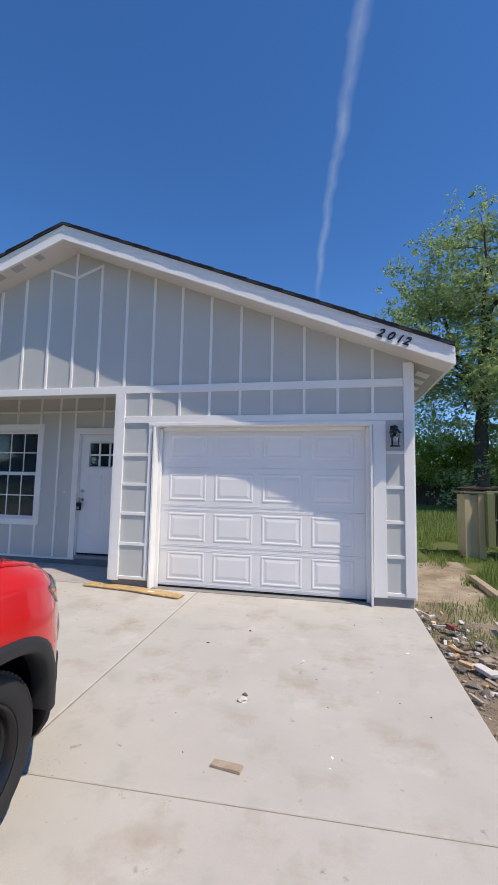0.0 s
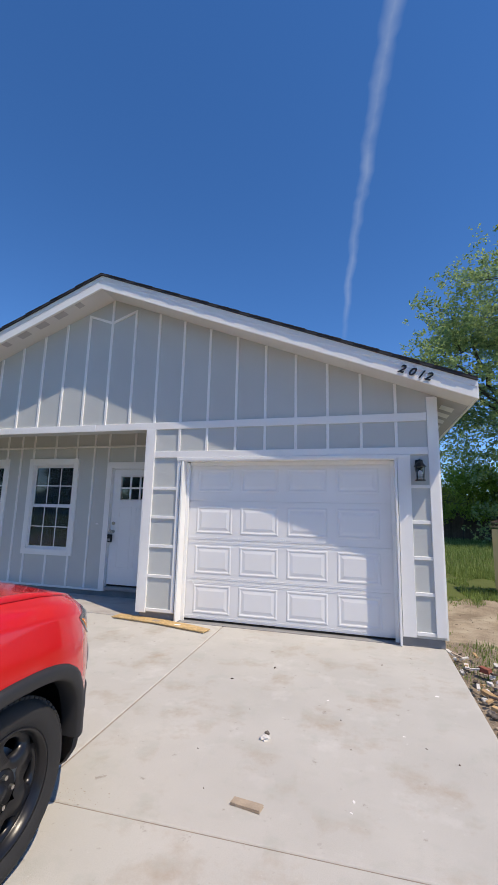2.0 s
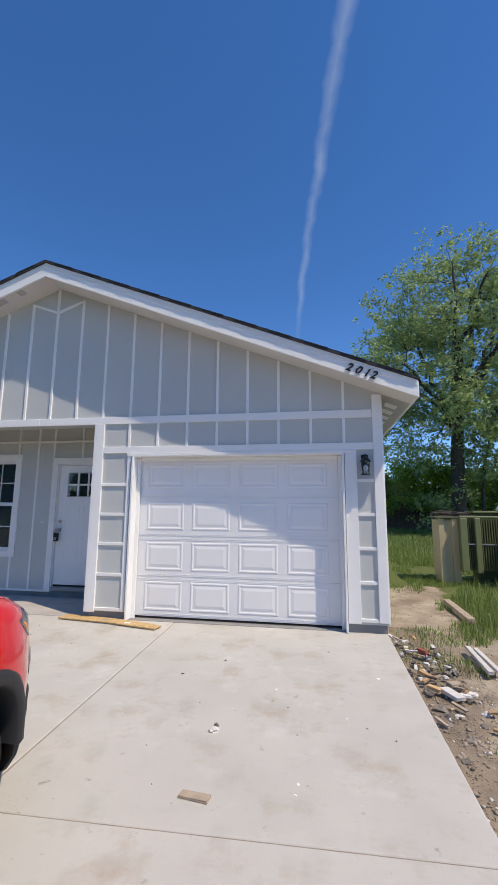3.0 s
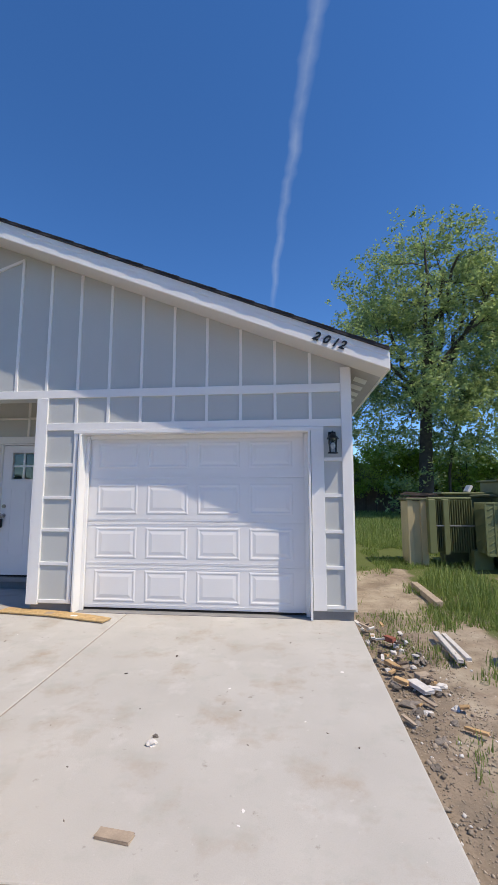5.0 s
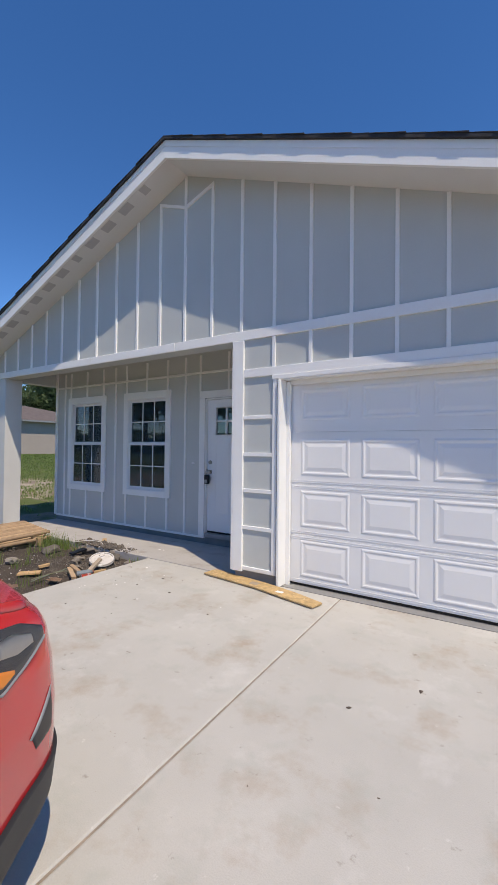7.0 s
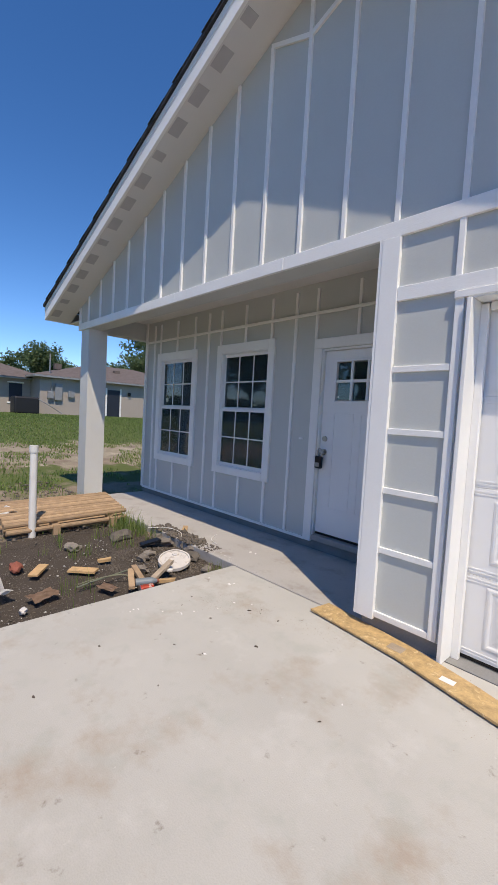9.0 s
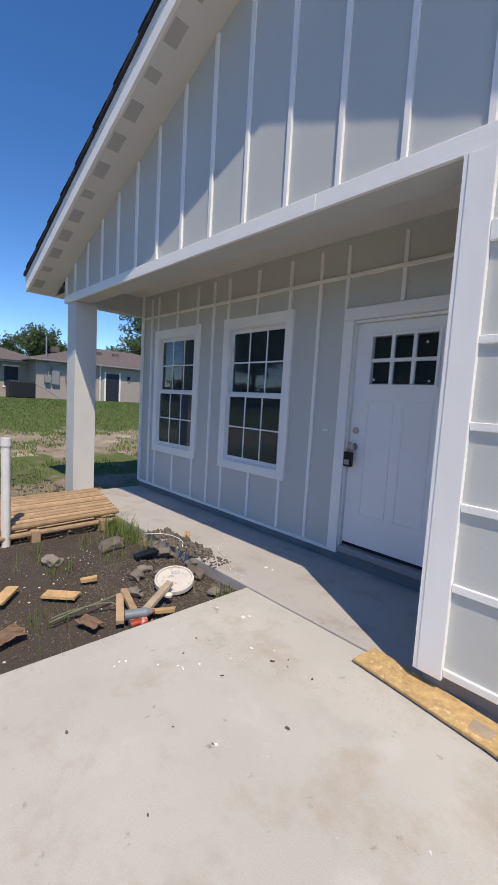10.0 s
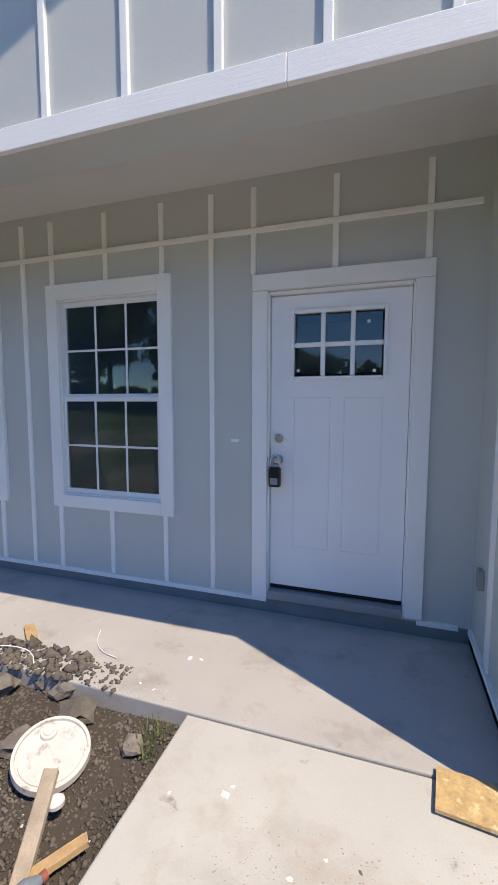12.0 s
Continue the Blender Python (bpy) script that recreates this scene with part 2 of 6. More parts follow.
def prism(pts, y0, y1, bm=None):
    """A polygon of (x, z) points drawn out from y0 to y1."""
    bm = bm or bmesh.new()
    a = [bm.verts.new((x, y0, z)) for x, z in pts]
    b = [bm.verts.new((x, y1, z)) for x, z in pts]
    bm.faces.new(a)
    bm.faces.new(b[::-1])
    for i in range(len(pts)):
        j = (i + 1) % len(pts)
        bm.faces.new((a[j], a[i], b[i], b[j]))
    bmesh.ops.recalc_face_normals(bm, faces=bm.faces)
    return bm


def tube(points, r, n=6, bm=None):
    bm = bm or bmesh.new()
    for a, b in zip(points, points[1:]):
        cyl(a, b, r, r, n, bm)
    return bm


# ---- the plan ----
WALL, PORCH = 5.36, 6.45          # front faces of the gable wall and of the porch wall
XL, XR, XC = -8.42, 0.938, -3.79  # left and right end of the gable wall, ridge
EAVE_L, EAVE_R, RAKE = -8.90, 1.33, 4.965
SLOPE, RIDGE = 0.395, 5.05
BACK = 17.0
COL = -3.03                       # garage side of the porch


def rake_z(x):
    return RIDGE - SLOPE * abs(x - XC)


def ground_z(x, y):
    z = -0.09
    if x < -9:
        z += 0.95 * min(1.0, (-9 - x) / 15.0)
    if x > 1.5 and y > 6:
        z += 0.12 * min(1.0, (y - 6) / 10.0)
    if -14 < x < 12 and -6 < y < 26:
        z += 0.05 * noise.noise((x * 0.7, y * 0.7, 3.0)) + 0.025 * noise.noise((x * 3.1, y * 3.1, 7.0))
    if -4.9 < x < 1.3 and y < 6:
        z = min(z, -0.05)
    return z


# ground: one sheet, fine near the house and coarse towards the horizon
def lines(a, b, fine, far):
    mid = list(np.arange(a, b + 1e-6, fine))
    out, s, v = [], fine, b
    while v < far:
        s *= 1.35
        v += s
        out.append(v)
    low, s, v = [], fine, a
    while v > -far:
        s *= 1.35
        v -= s
        low.append(v)
    return low[::-1] + mid + out


def soil_mat():
    m = mat("soil and grass", (0.25, 0.20, 0.15), 0.95, var=0.3, scale=2.5, bump=0.9, fine=45, spec=0.15)
    t, b = m.node_tree, m.node_tree.nodes["Principled BSDF"]
    base = b.inputs["Base Color"].links[0].from_socket
    att = t.nodes.new("ShaderNodeAttribute")
    att.attribute_name = "cover"
    sep = t.nodes.new("ShaderNodeSeparateColor")
    t.links.new(att.outputs["Color"], sep.inputs[0])
    geo = t.nodes.new("ShaderNodeNewGeometry")
    n = t.nodes.new("ShaderNodeTexNoise")
    n.inputs["Scale"].default_value, n.inputs["Detail"].default_value = 1.7, 9.0
    n.inputs["Roughness"].default_value = 0.7
    t.links.new(geo.outputs["Position"], n.inputs["Vector"])

    def blend(sock, weight, color):
        add = t.nodes.new("ShaderNodeMath")
        add.operation = "ADD"
        t.links.new(weight, add.inputs[0])
        t.links.new(n.outputs[0], add.inputs[1])
        r = t.nodes.new("ShaderNodeMapRange")
        r.inputs["From Min"].default_value, r.inputs["From Max"].default_value = 0.92, 1.12
        t.links.new(add.outputs[0], r.inputs["Value"])
        mx = t.nodes.new("ShaderNodeMix")
        mx.data_type = "RGBA"
        mx.inputs["B"].default_value = (*color, 1)
        t.links.new(r.outputs[0], mx.inputs["Factor"])
        t.links.new(sock, mx.inputs["A"])
        return mx.outputs["Result"]

    out = blend(base, sep.outputs[1], (0.10, 0.125, 0.042))   # grass
    out = blend(out, sep.outputs[2], (0.42, 0.36, 0.28))      # dry sand
    out = blend(out, sep.outputs[0], (0.075, 0.062, 0.052))    # wet dark soil
    t.links.new(out, b.inputs["Base Color"])
    return m


def cover(x, y):
    """Dark soil, grass, sand: weights of the ground's cover."""
    dark = grass = sand = 0.0
    side = x
    x += 0.7 * noise.noise((x * 0.8, y * 0.8, 11.0)) + 0.3 * noise.noise((x * 2.5, y * 2.5, 13.0))
    y += 0.9 * noise.noise((x * 0.8, y * 0.8, 17.0))
    if side > 0.9:
        x = max(x, 0.85)
    elif side < -4.3:
        x = min(x, -4.25)
    if x < -4.2:
        if y < 5.5 and x > -6.6 and y > 1.0:
            dark = 0.75
        elif x > -9.5 and y < 7 and y > 0:
            dark, grass = 0.25, 0.45
        elif -15.0 < x < -11.3:
            grass, sand = 0.45, 0.47
        elif -11.3 < x < -9.5:
            grass = 0.62
        else:
            grass = 0.85
    elif x > 0.8:
        if x < 1.45 and y < 6:
            dark = 0.42
            sand = 0.40
        elif x < 2.4 and y < 9:
            sand, grass = 0.5, 0.38
        elif y < 3.2:
            sand, grass = 0.5, 0.30
        else:
            grass = 0.62 if y < 9 else 0.75
    else:
        grass = 0.7
    if y < -2:
        grass = 0.7
    return dark, grass, sand


gx, gy = lines(-14, 9, 0.16, 1500), lines(-2, 16, 0.16, 1500)
gverts = [(x, y, ground_z(x, y)) for y in gy for x in gx]
W = len(gx)
gfaces = [(j * W + i, j * W + i + 1, (j + 1) * W + i + 1, (j + 1) * W + i) for j in range(len(gy) - 1) for i in range(W - 1)]
ground = raw("ground", gverts, gfaces, soil_mat(), smooth=True)
struct(ground, "rough dirt and grass ground around the new house", "ground")
layer = ground.data.color_attributes.new("cover", "FLOAT_COLOR", "POINT")
layer.data.foreach_set("color", np.array([(*cover(x, y), 1) for x, y, z in gverts], dtype=np.float32).ravel())

# driveway slabs with joints, porch slab
driveway = struct(part("driveway", box(-4.41, 0.915, -9.0, 5.38, -0.12, -0.007), JOINT), "pale new concrete driveway with straight control joints", "driveway")


def slab_mesh(x0, x1, y0, y1):
    """A slab whose inner edges follow the slightly skewed tooled joints; corners given by functions of the other axis."""
    bm = bmesh.new()
    q = [(x0(y0(-3)), y0(-3)), (x1(y0(0)), y0(0)), (x1(y1(0)), y1(0)), (x0(y1(-3)), y1(-3))]
    cx, cy = sum(p[0] for p in q) / 4, sum(p[1] for p in q) / 4
    rows = []
    for inset, z in ((0, -0.13), (0, -0.006), (0.004, -0.002), (0.011, 0.0)):
        rows.append([bm.verts.new((x - math.copysign(inset, x - cx), y - math.copysign(inset, y - cy), z)) for x, y in q])
    for a, b in zip(rows, rows[1:]):
        for i in range(4):
            j = (i + 1) % 4
            bm.faces.new((a[i], a[j], b[j], b[i]))
    bm.faces.new(rows[-1])
    return bm


def seam(y, d):
    return -1.59 - 0.034 * y + d


for side in (0, 1):
    xa = (lambda y: -4.42) if side == 0 else (lambda y: seam(y, 0.006))
    xb = (lambda y: seam(y, -0.006)) if side == 0 else (lambda y: 0.92)
    for y0, y1 in ((2.025, 5.388), (-1.607, 2.025), (-5.207, -1.607), (-9.0, -5.207)):
        lo = lambda x, v=y0: v + 0.004 + (0.028 * (x + 0.2) if v == 2.025 else 0)
        hi = lambda x, v=y1: v - (0.004 if v < 5 else 0) + (0.028 * (x + 0.2) if v == 2.025 else 0)
        part("slab", slab_mesh(xa, xb, lo, hi), CONCRETE, driveway)
porch_slab = struct(part("porch_slab", box(-8.15, COL, 5.397, 6.46, -0.14, 0.004, bevel=0.008), PORCHCON), "smooth grey concrete porch slab", "porch floor")
road = struct(part("road", box(-60, 60, -16, -10.5, -0.14, -0.02), mat("road asphalt", (0.06, 0.058, 0.055), 0.9, var=0.2, scale=3, bump=0.4)), "worn grey asphalt street", "road")

# ---- the house ----
OPEN_L, OPEN_R, OPEN_T = -2.45, 0.455, 2.215


def wall_top(x):
    return rake_z(x) - 0.196


def upright(x, z0, z1, parent, y=WALL, w=0.036, d=0.02, material=TRIM, name="batten"):
    return part(name, box(x - w / 2, x + w / 2, y - d, y + 0.002, z0, z1, bevel=0.003), material, parent)


def across(x0, x1, z0, z1, parent, y=WALL, d=0.024, material=TRIMX, name="trim_board"):
    return part(name, box(x0, x1, y - d, y + 0.002, z0, z1, bevel=0.003), material, parent)


# gable wall over the porch and the garage, one plate with the door opening cut out of its outline
gable = part("wall_front_gable", prism([(XL, 2.67), (COL, 2.67), (COL, 0.10), (OPEN_L, 0.10), (OPEN_L, OPEN_T), (OPEN_R, OPEN_T), (OPEN_R, 0.10), (XR, 0.10), (XR, wall_top(XR)), (XC, wall_top(XC)), (XL, wall_top(XL))], WALL, WALL + 0.16), SIDING)
struct(gable, "light grey board and batten gable wall with white battens", "wall")
part("foundation", box(COL + 0.02, OPEN_L - 0.002, WALL + 0.015, WALL + 0.16, -0.12, 0.10), FOUND, gable)
part("foundation", box(OPEN_R + 0.002, XR - 0.02, WALL + 0.015, WALL + 0.16, -0.12, 0.10), FOUND, gable)
for k in range(-10, 11):
    x = XC - 0.01 + 0.4263 * k
    top = wall_top(x) - 0.01
    if abs(k) == 1:
        top = 4.60
    upright(x, 2.77, top, gable)
    if x > -2.8:
        upright(x, 2.335, 2.67, gable)
upright(XL + 0.03, 2.77, wall_top(XL + 0.03) - 0.01, gable, w=0.06)
# the white chevron under the ridge
for s in (-1, 1):
    part("chevron", prism([(XC - 0.01, 4.47), (XC - 0.01 + s * 0.44, 4.63), (XC - 0.01 + s * 0.44, 4.595), (XC - 0.01, 4.43)], WALL - 0.019, WALL + 0.002), TRIM, gable)
across(XL, -5.6, 2.668, 2.772, gable)
across(-5.598, -3.95, 2.668, 2.772, gable, d=0.026)
across(-3.948, XR - 0.115, 2.668, 2.772, gable)
across(COL + 0.13, XR - 0.115, 2.245, 2.337, gable)
# corner boards and the ladder of slats beside the door
upright(COL + 0.064, 0.09, 2.667, gable, w=0.128, d=0.03, name="corner_board")
upright(XR - 0.055, 0.13, wall_top(XR) - 0.02, gable, w=0.112, d=0.03, name="corner_board")
part("corner_board", box(XR, XR + 0.02, WALL, WALL + 0.1, 0.1, wall_top(XR) - 0.02), TRIM, gable)
upright(OPEN_L - 0.052, 0.11, 2.243, gable, w=0.05, d=0.022, name="door_casing")
upright(OPEN_R + 0.085, 0.11, 2.243, gable, w=0.15, d=0.022, name="door_casing")
across(OPEN_L - 0.08, OPEN_R + 0.16, 2.20, 2.243, gable, d=0.034, name="door_casing")
for z in (1.80, 1.39, 0.99, 0.58, 0.13):
    across(COL + 0.13, OPEN_L - 0.078, z - 0.02, z + 0.02, gable, d=0.018, name="slat")
for z in (1.85, 1.42, 1.00, 0.59, 0.15):
    across(OPEN_R + 0.162, XR - 0.113, z - 0.02, z + 0.02, gable, d=0.018, name="slat")
# jambs of the garage opening
for x0, x1 in ((OPEN_L, OPEN_L + 0.025), (OPEN_R - 0.025, OPEN_R)):
    part("jamb", box(x0, x1, WALL - 0.05, 5.60, 0.004, 2.19, bevel=0.003), TRIM, gable)
    s = 1 if x0 < -1 else -1
    a, b = (x1, x1 + 0.045) if s > 0 else (x0 - 0.045, x0)
    part("door_stop", box(a, b, 5.465, 5.50, 0.0, 2.18, bevel=0.004), TRIM, gable)
part("jamb", box(OPEN_L, OPEN_R, WALL - 0.025, 5.60, 2.19, 2.214), TRIM, gable)
part("door_stop", box(OPEN_L + 0.08, OPEN_R - 0.08, 5.465, 5.50, 2.14, 2.189, bevel=0.004), TRIM, gable)

# garage door: four sections of four raised panels
gdoor = empty("door_garage", -1.015, 5.515, 0.008, "closed white sectional garage door with raised panels", "garage door")
struct(gdoor, "closed white sectional garage door with raised panels", "garage door")
sections = (0.022, 0.535, 1.075, 1.63, 2.19)


def panel_mesh(w, h):
    """A pressed panel: a low rim and a field raised inside it, front towards -y."""
    bm = bmesh.new()
    rings = [(0, 0.0), (0.014, -0.005), (0.026, -0.005), (0.038, 0.0), (0.050, 0.0), (0.085, -0.006)]
    loops = []
    for inset, y in rings:
        x, z = w / 2 - inset, h / 2 - inset
        loops.append([bm.verts.new(c) for c in ((-x, y, -z), (x, y, -z), (x, y, z), (-x, y, z))])
    for a, b in zip(loops, loops[1:]):
        for i in range(4):
            j = (i + 1) % 4
            bm.faces.new((a[i], a[j], b[j], b[i]))
    bm.faces.new(loops[-1])
    return bm


for s, (z0, z1) in enumerate(zip(sections, sections[1:])):
    sec = part("section", box(-1.44, 1.445, 0.0, 0.045, z0 + 0.001, z1 - 0.001, bevel=0.002), GARAGE, gdoor)
    for zz in (z0 + 0.022, z0 + 0.04, z1 - 0.022, z1 - 0.04):
        part("rib", box(-1.42, 1.42, -0.003, 0.001, zz - 0.004, zz + 0.004), GARAGE, sec)
    mid = (z0 + z1) / 2 + 0.01
    for c in range(4):
        p = part("raised_panel", panel_mesh(0.54, 0.385 if s < 3 else 0.33), GARAGE, sec)
        p.location = (-0.985 + 0.657 * c, -0.0012, mid)
part("weather_strip", box(-1.42, 1.42, 0.004, 0.04, 0.001, 0.022), BLACK, gdoor, "black rubber bottom seal")
garage_floor = struct(part("garage_floor", box(COL + 0.2, XR - 0.1, 5.392, 12, -0.12, 0.001), FOUND), "grey concrete garage sill", "floor")

# porch wall with two windows and the front door cut through
PL = -8.2
holes = [(-7.66, -6.76, 0.735, 2.285), (-6.05, -5.15, 0.735, 2.285), (-4.33, -3.415, 0.10, 2.215)]
xs = [PL] + [v for h in holes for v in h[:2]] + [COL]
porch_wall = struct(part("wall_porch", box(xs[0], xs[1], PORCH, PORCH + 0.14, 0.10, 2.95), SIDING), "light grey board and batten porch wall in shade", "wall")
for a, b in list(zip(xs[0::2], xs[1::2]))[1:]:
    part("wall_panel", box(a, b, PORCH, PORCH + 0.14, 0.10, 2.95), SIDING, porch_wall)
for x0, x1, z0, z1 in holes:
    part("wall_panel", box(x0, x1, PORCH, PORCH + 0.14, z1, 2.95), SIDING, porch_wall)
    if z0 > 0.2:
        part("wall_panel", box(x0, x1, PORCH, PORCH + 0.14, 0.10, z0), SIDING, porch_wall)
part("foundation", box(PL + 0.02, COL, PORCH + 0.02, PORCH + 0.14, -0.12, 0.10), FOUND, porch_wall)
up = dict(y=PORCH, w=0.036, d=0.018)
for x in (-7.9, -6.39, -4.735):
    upright(x, 0.12, 2.595, porch_wall, **up)
for x0 in (-7.71, -6.1):
    for dx in (0.0, 0.5, 0.98):
        upright(x0 + dx, 0.12, 0.64, porch_wall, **up)
        upright(x0 + dx, 2.40, 2.595, porch_wall, **up)
for x in (-4.43, -3.893, -3.352):
    upright(x, 2.33, 2.595, porch_wall, **up)
for x in (-7.9, -7.71, -7.21, -6.73, -6.39, -6.1, -5.6, -5.12, -4.735, -4.43, -3.893, -3.352):
    upright(x, 2.632, 2.885, porch_wall, **up)
across(PL + 0.06, -3.08, 2.597, 2.63, porch_wall, y=PORCH, d=0.02)
across(PL + 0.06, -4.43, 0.085, 0.118, porch_wall, y=PORCH, d=0.022, name="base_trim")
across(-3.34, -3.1, 0.085, 0.118, porch_wall, y=PORCH, d=0.022, name="base_trim")
part("corner_board", box(PL - 0.002, PL + 0.055, PORCH - 0.022, PORCH + 0.03, 0.1, 2.95), TRIM, porch_wall)
ret = struct(part("wall_garage_side", box(COL, COL + 0.14, WALL + 0.162, PORCH + 0.14, 0.10, 2.95), SIDING), "grey siding wall between porch and garage", "wall")
part("foundation", box(COL + 0.02, COL + 0.14, WALL + 0.16, PORCH, -0.12, 0.10), FOUND, ret)
part("base_trim", box(COL - 0.02, COL + 0.002, WALL + 0.17, PORCH - 0.03, 0.085, 0.118), TRIM, ret)
part("corner_board", box(COL - 0.022, COL + 0.002, WALL - 0.026, WALL + 0.09, 0.09, 2.667), TRIM, ret)
part("batten", box(COL - 0.018, COL + 0.002, 5.98, 6.015, 0.12, 2.6), TRIM, ret)
part("outlet_box", box(COL - 0.03, COL + 0.002, 6.16, 6.23, 0.47, 0.58, bevel=0.006), METALGREY, ret, "grey weatherproof outlet box")

# beam, post and ceiling of the porch
beam = struct(part("porch_beam", box(XL + 0.02, COL - 0.002, WALL + 0.162, WALL + 0.23, 2.672, 2.96), SIDING), "grey painted porch beam", "beam")
side_beam = struct(part("porch_side_beam", box(XL, XL + 0.2, WALL + 0.232, BACK - 9, 2.672, 2.96), SIDING), "grey painted side beam of the porch", "beam")
ceiling = struct(part("ceiling_porch", box(XL + 0.05, COL, WALL + 0.16, PORCH + 0.2, 2.95, 3.0), SOFFIT), "grey painted porch ceiling", "ceiling")
post = struct(part("porch_post", box(-8.36, -8.06, WALL + 0.004, WALL + 0.304, -0.12, 2.668, bevel=0.006), mat("post paint", (0.62, 0.62, 0.60), 0.55, var=0.04, scale=3, bump=0.1)), "square pale grey porch post", "post")
ceiling_light = empty("porch_light", -5.05, 5.9, 2.95, "small white round porch ceiling fixture", "light fixture")
part("base", cyl((0, 0, 0.004), (0, 0, -0.02), 0.07, 0.07, 24), VINYL, ceiling_light)
part("cap", cyl((0, 0, -0.02), (0, 0, -0.035), 0.05, 0.035, 24), VINYL, ceiling_light)

# side and back walls, interior partitions, floors
struct(part("wall_side_right", box(XR - 0.16, XR, WALL + 0.162, BACK, -0.1, wall_top(XR) - 0.05), SIDING), "grey siding side wall", "wall")
struct(part("wall_side_left", box(PL, PL + 0.14, PORCH + 0.142, BACK, -0.1, 2.9), SIDING), "grey siding side wall", "wall")
struct(part("wall_back", prism([(PL, -0.1), (XR, -0.1), (XR, 2.9), (XC, 4.7), (PL, 2.9)], BACK, BACK + 0.14), SIDING), "grey siding back wall", "wall")
struct(part("floor_interior", box(PL + 0.14, COL + 0.14, PORCH + 0.142, 12, -0.05, 0.1), SUBFLOOR), "bare interior floor", "floor")
struct(part("wall_interior_back", box(PL + 0.14, COL + 0.14, 10.2, 10.3, 0.1, 2.7), DRYWALL), "plain interior wall", "wall")
struct(part("wall_interior_side", box(COL, COL + 0.14, PORCH + 0.142, 10.2, 0.1, 2.7), DRYWALL), "plain interior wall", "wall")
struct(part("ceiling_interior", box(PL + 0.14, COL + 0.14, PORCH + 0.21, 10.3, 2.7, 2.76), DRYWALL), "plain interior ceiling", "ceiling")

# roof: two slopes, rake boards, soffits and the darker patches below the left rake
roof = empty("roof", XC, RAKE, RIDGE, "charcoal shingle gable roof with white rake boards", "roof")
struct(roof, "charcoal shingle gable roof with white rake boards", "roof")
roof.matrix_world = Matrix()
for s, xe in ((-1, EAVE_L), (1, EAVE_R)):
    ze = rake_z(xe)
    part("slope", prism([(XC, RIDGE + 0.003), (xe, ze + 0.003), (xe, ze + 0.033), (XC, RIDGE + 0.033)], RAKE - 0.032, BACK + 0.3), SHINGLE, roof)
    part("rake_board", prism([(XC, RIDGE), (xe, ze), (xe, ze - 0.205), (XC, RIDGE - 0.205)], RAKE, RAKE + 0.03), TRIM, roof)
    part("rake_trim", prism([(XC, RIDGE), (xe, ze), (xe, ze - 0.07), (XC, RIDGE - 0.07)], RAKE - 0.006, RAKE), TRIM, roof)
    part("soffit", prism([(XC, RIDGE - 0.185), (xe, ze - 0.185), (xe, ze - 0.2), (XC, RIDGE - 0.2)], RAKE + 0.032, WALL), SOFFIT, roof)
    part("fascia", prism([(xe - 0.015, ze - 0.005), (xe + 0.015, ze - 0.005), (xe + 0.015, ze - 0.2), (xe - 0.015, ze - 0.2)], RAKE + 0.032, BACK + 0.3), TRIM, roof)
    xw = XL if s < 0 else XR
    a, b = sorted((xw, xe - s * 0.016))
    # the right eave soffit takes a darker grey than the left one
    part("eave_soffit", box(a, b, WALL + 0.002, BACK, rake_z(xe) - 0.20, rake_z(xe) - 0.188) if s < 0 else prism([(a, wall_top(a)), (b, wall_top(b)), (b, wall_top(b) + 0.012), (a, wall_top(a) + 0.012)], WALL + 0.002, BACK), SOFFIT if s < 0 else SOFFITDK, roof)
    # evenly spaced darker strips under the left rake soffit only
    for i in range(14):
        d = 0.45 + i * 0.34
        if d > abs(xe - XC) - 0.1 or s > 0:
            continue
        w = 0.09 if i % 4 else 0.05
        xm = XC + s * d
        part("dark_patch", prism([(xm - w, rake_z(xm - w) - 0.2), (xm + w, rake_z(xm + w) - 0.2), (xm + w, rake_z(xm + w) - 0.203), (xm - w, rake_z(xm - w) - 0.203)], RAKE + 0.05, RAKE + 0.17), SOFFITDK, roof)
    # shingle butts that step along the rake
    n = 34
    for i in range(n):
        x0 = XC + s * abs(xe - XC) * i / n
        x1 = XC + s * abs(xe - XC) * (i + 1) / n
        part("shingle", prism([(x0, rake_z(x0) + 0.034), (x1, rake_z(x1) + 0.034), (x1, rake_z(x1) + 0.043), (x0, rake_z(x0) + 0.037)], RAKE - 0.034 - 0.005 * ((i * 7) % 3), RAKE + 0.3), SHINGLE, roof)
for i in range(20):
    y = WALL + 0.3 + i * 0.36
    part("vent_block", prism([(XR + 0.12, wall_top(XR + 0.12) - 0.001), (XR + 0.27, wall_top(XR + 0.27) - 0.001), (XR + 0.27, wall_top(XR + 0.27) - 0.005), (XR + 0.12, wall_top(XR + 0.12) - 0.005)], y, y + 0.2), TRIM, roof)
# house number on the rake board
number = empty("house_number", 0, 0, 0, "black italic metal house number on the white rake board", "house number")
for ch, x in zip("2012", (0.475, 0.585, 0.685, 0.765)):
    c = bpy.data.curves.new("digit", "FONT")
    c.body, c.size, c.extrude, c.shear = ch, 0.14, 0.006, 0.3
    c.offset = 0.003
    tmp = bpy.data.objects.new("digit", c)
    me = bpy.data.meshes.new_from_object(tmp)
    bpy.data.objects.remove(tmp)
    me.materials.append(BLACK)
    d = new("digit", me)
    d.parent = number
    d.matrix_local = pose(x, RAKE - 0.013, rake_z(x) - 0.165, 90, math.degrees(math.atan(SLOPE)), 0)
    d["label"] = "black metal digit " + ch


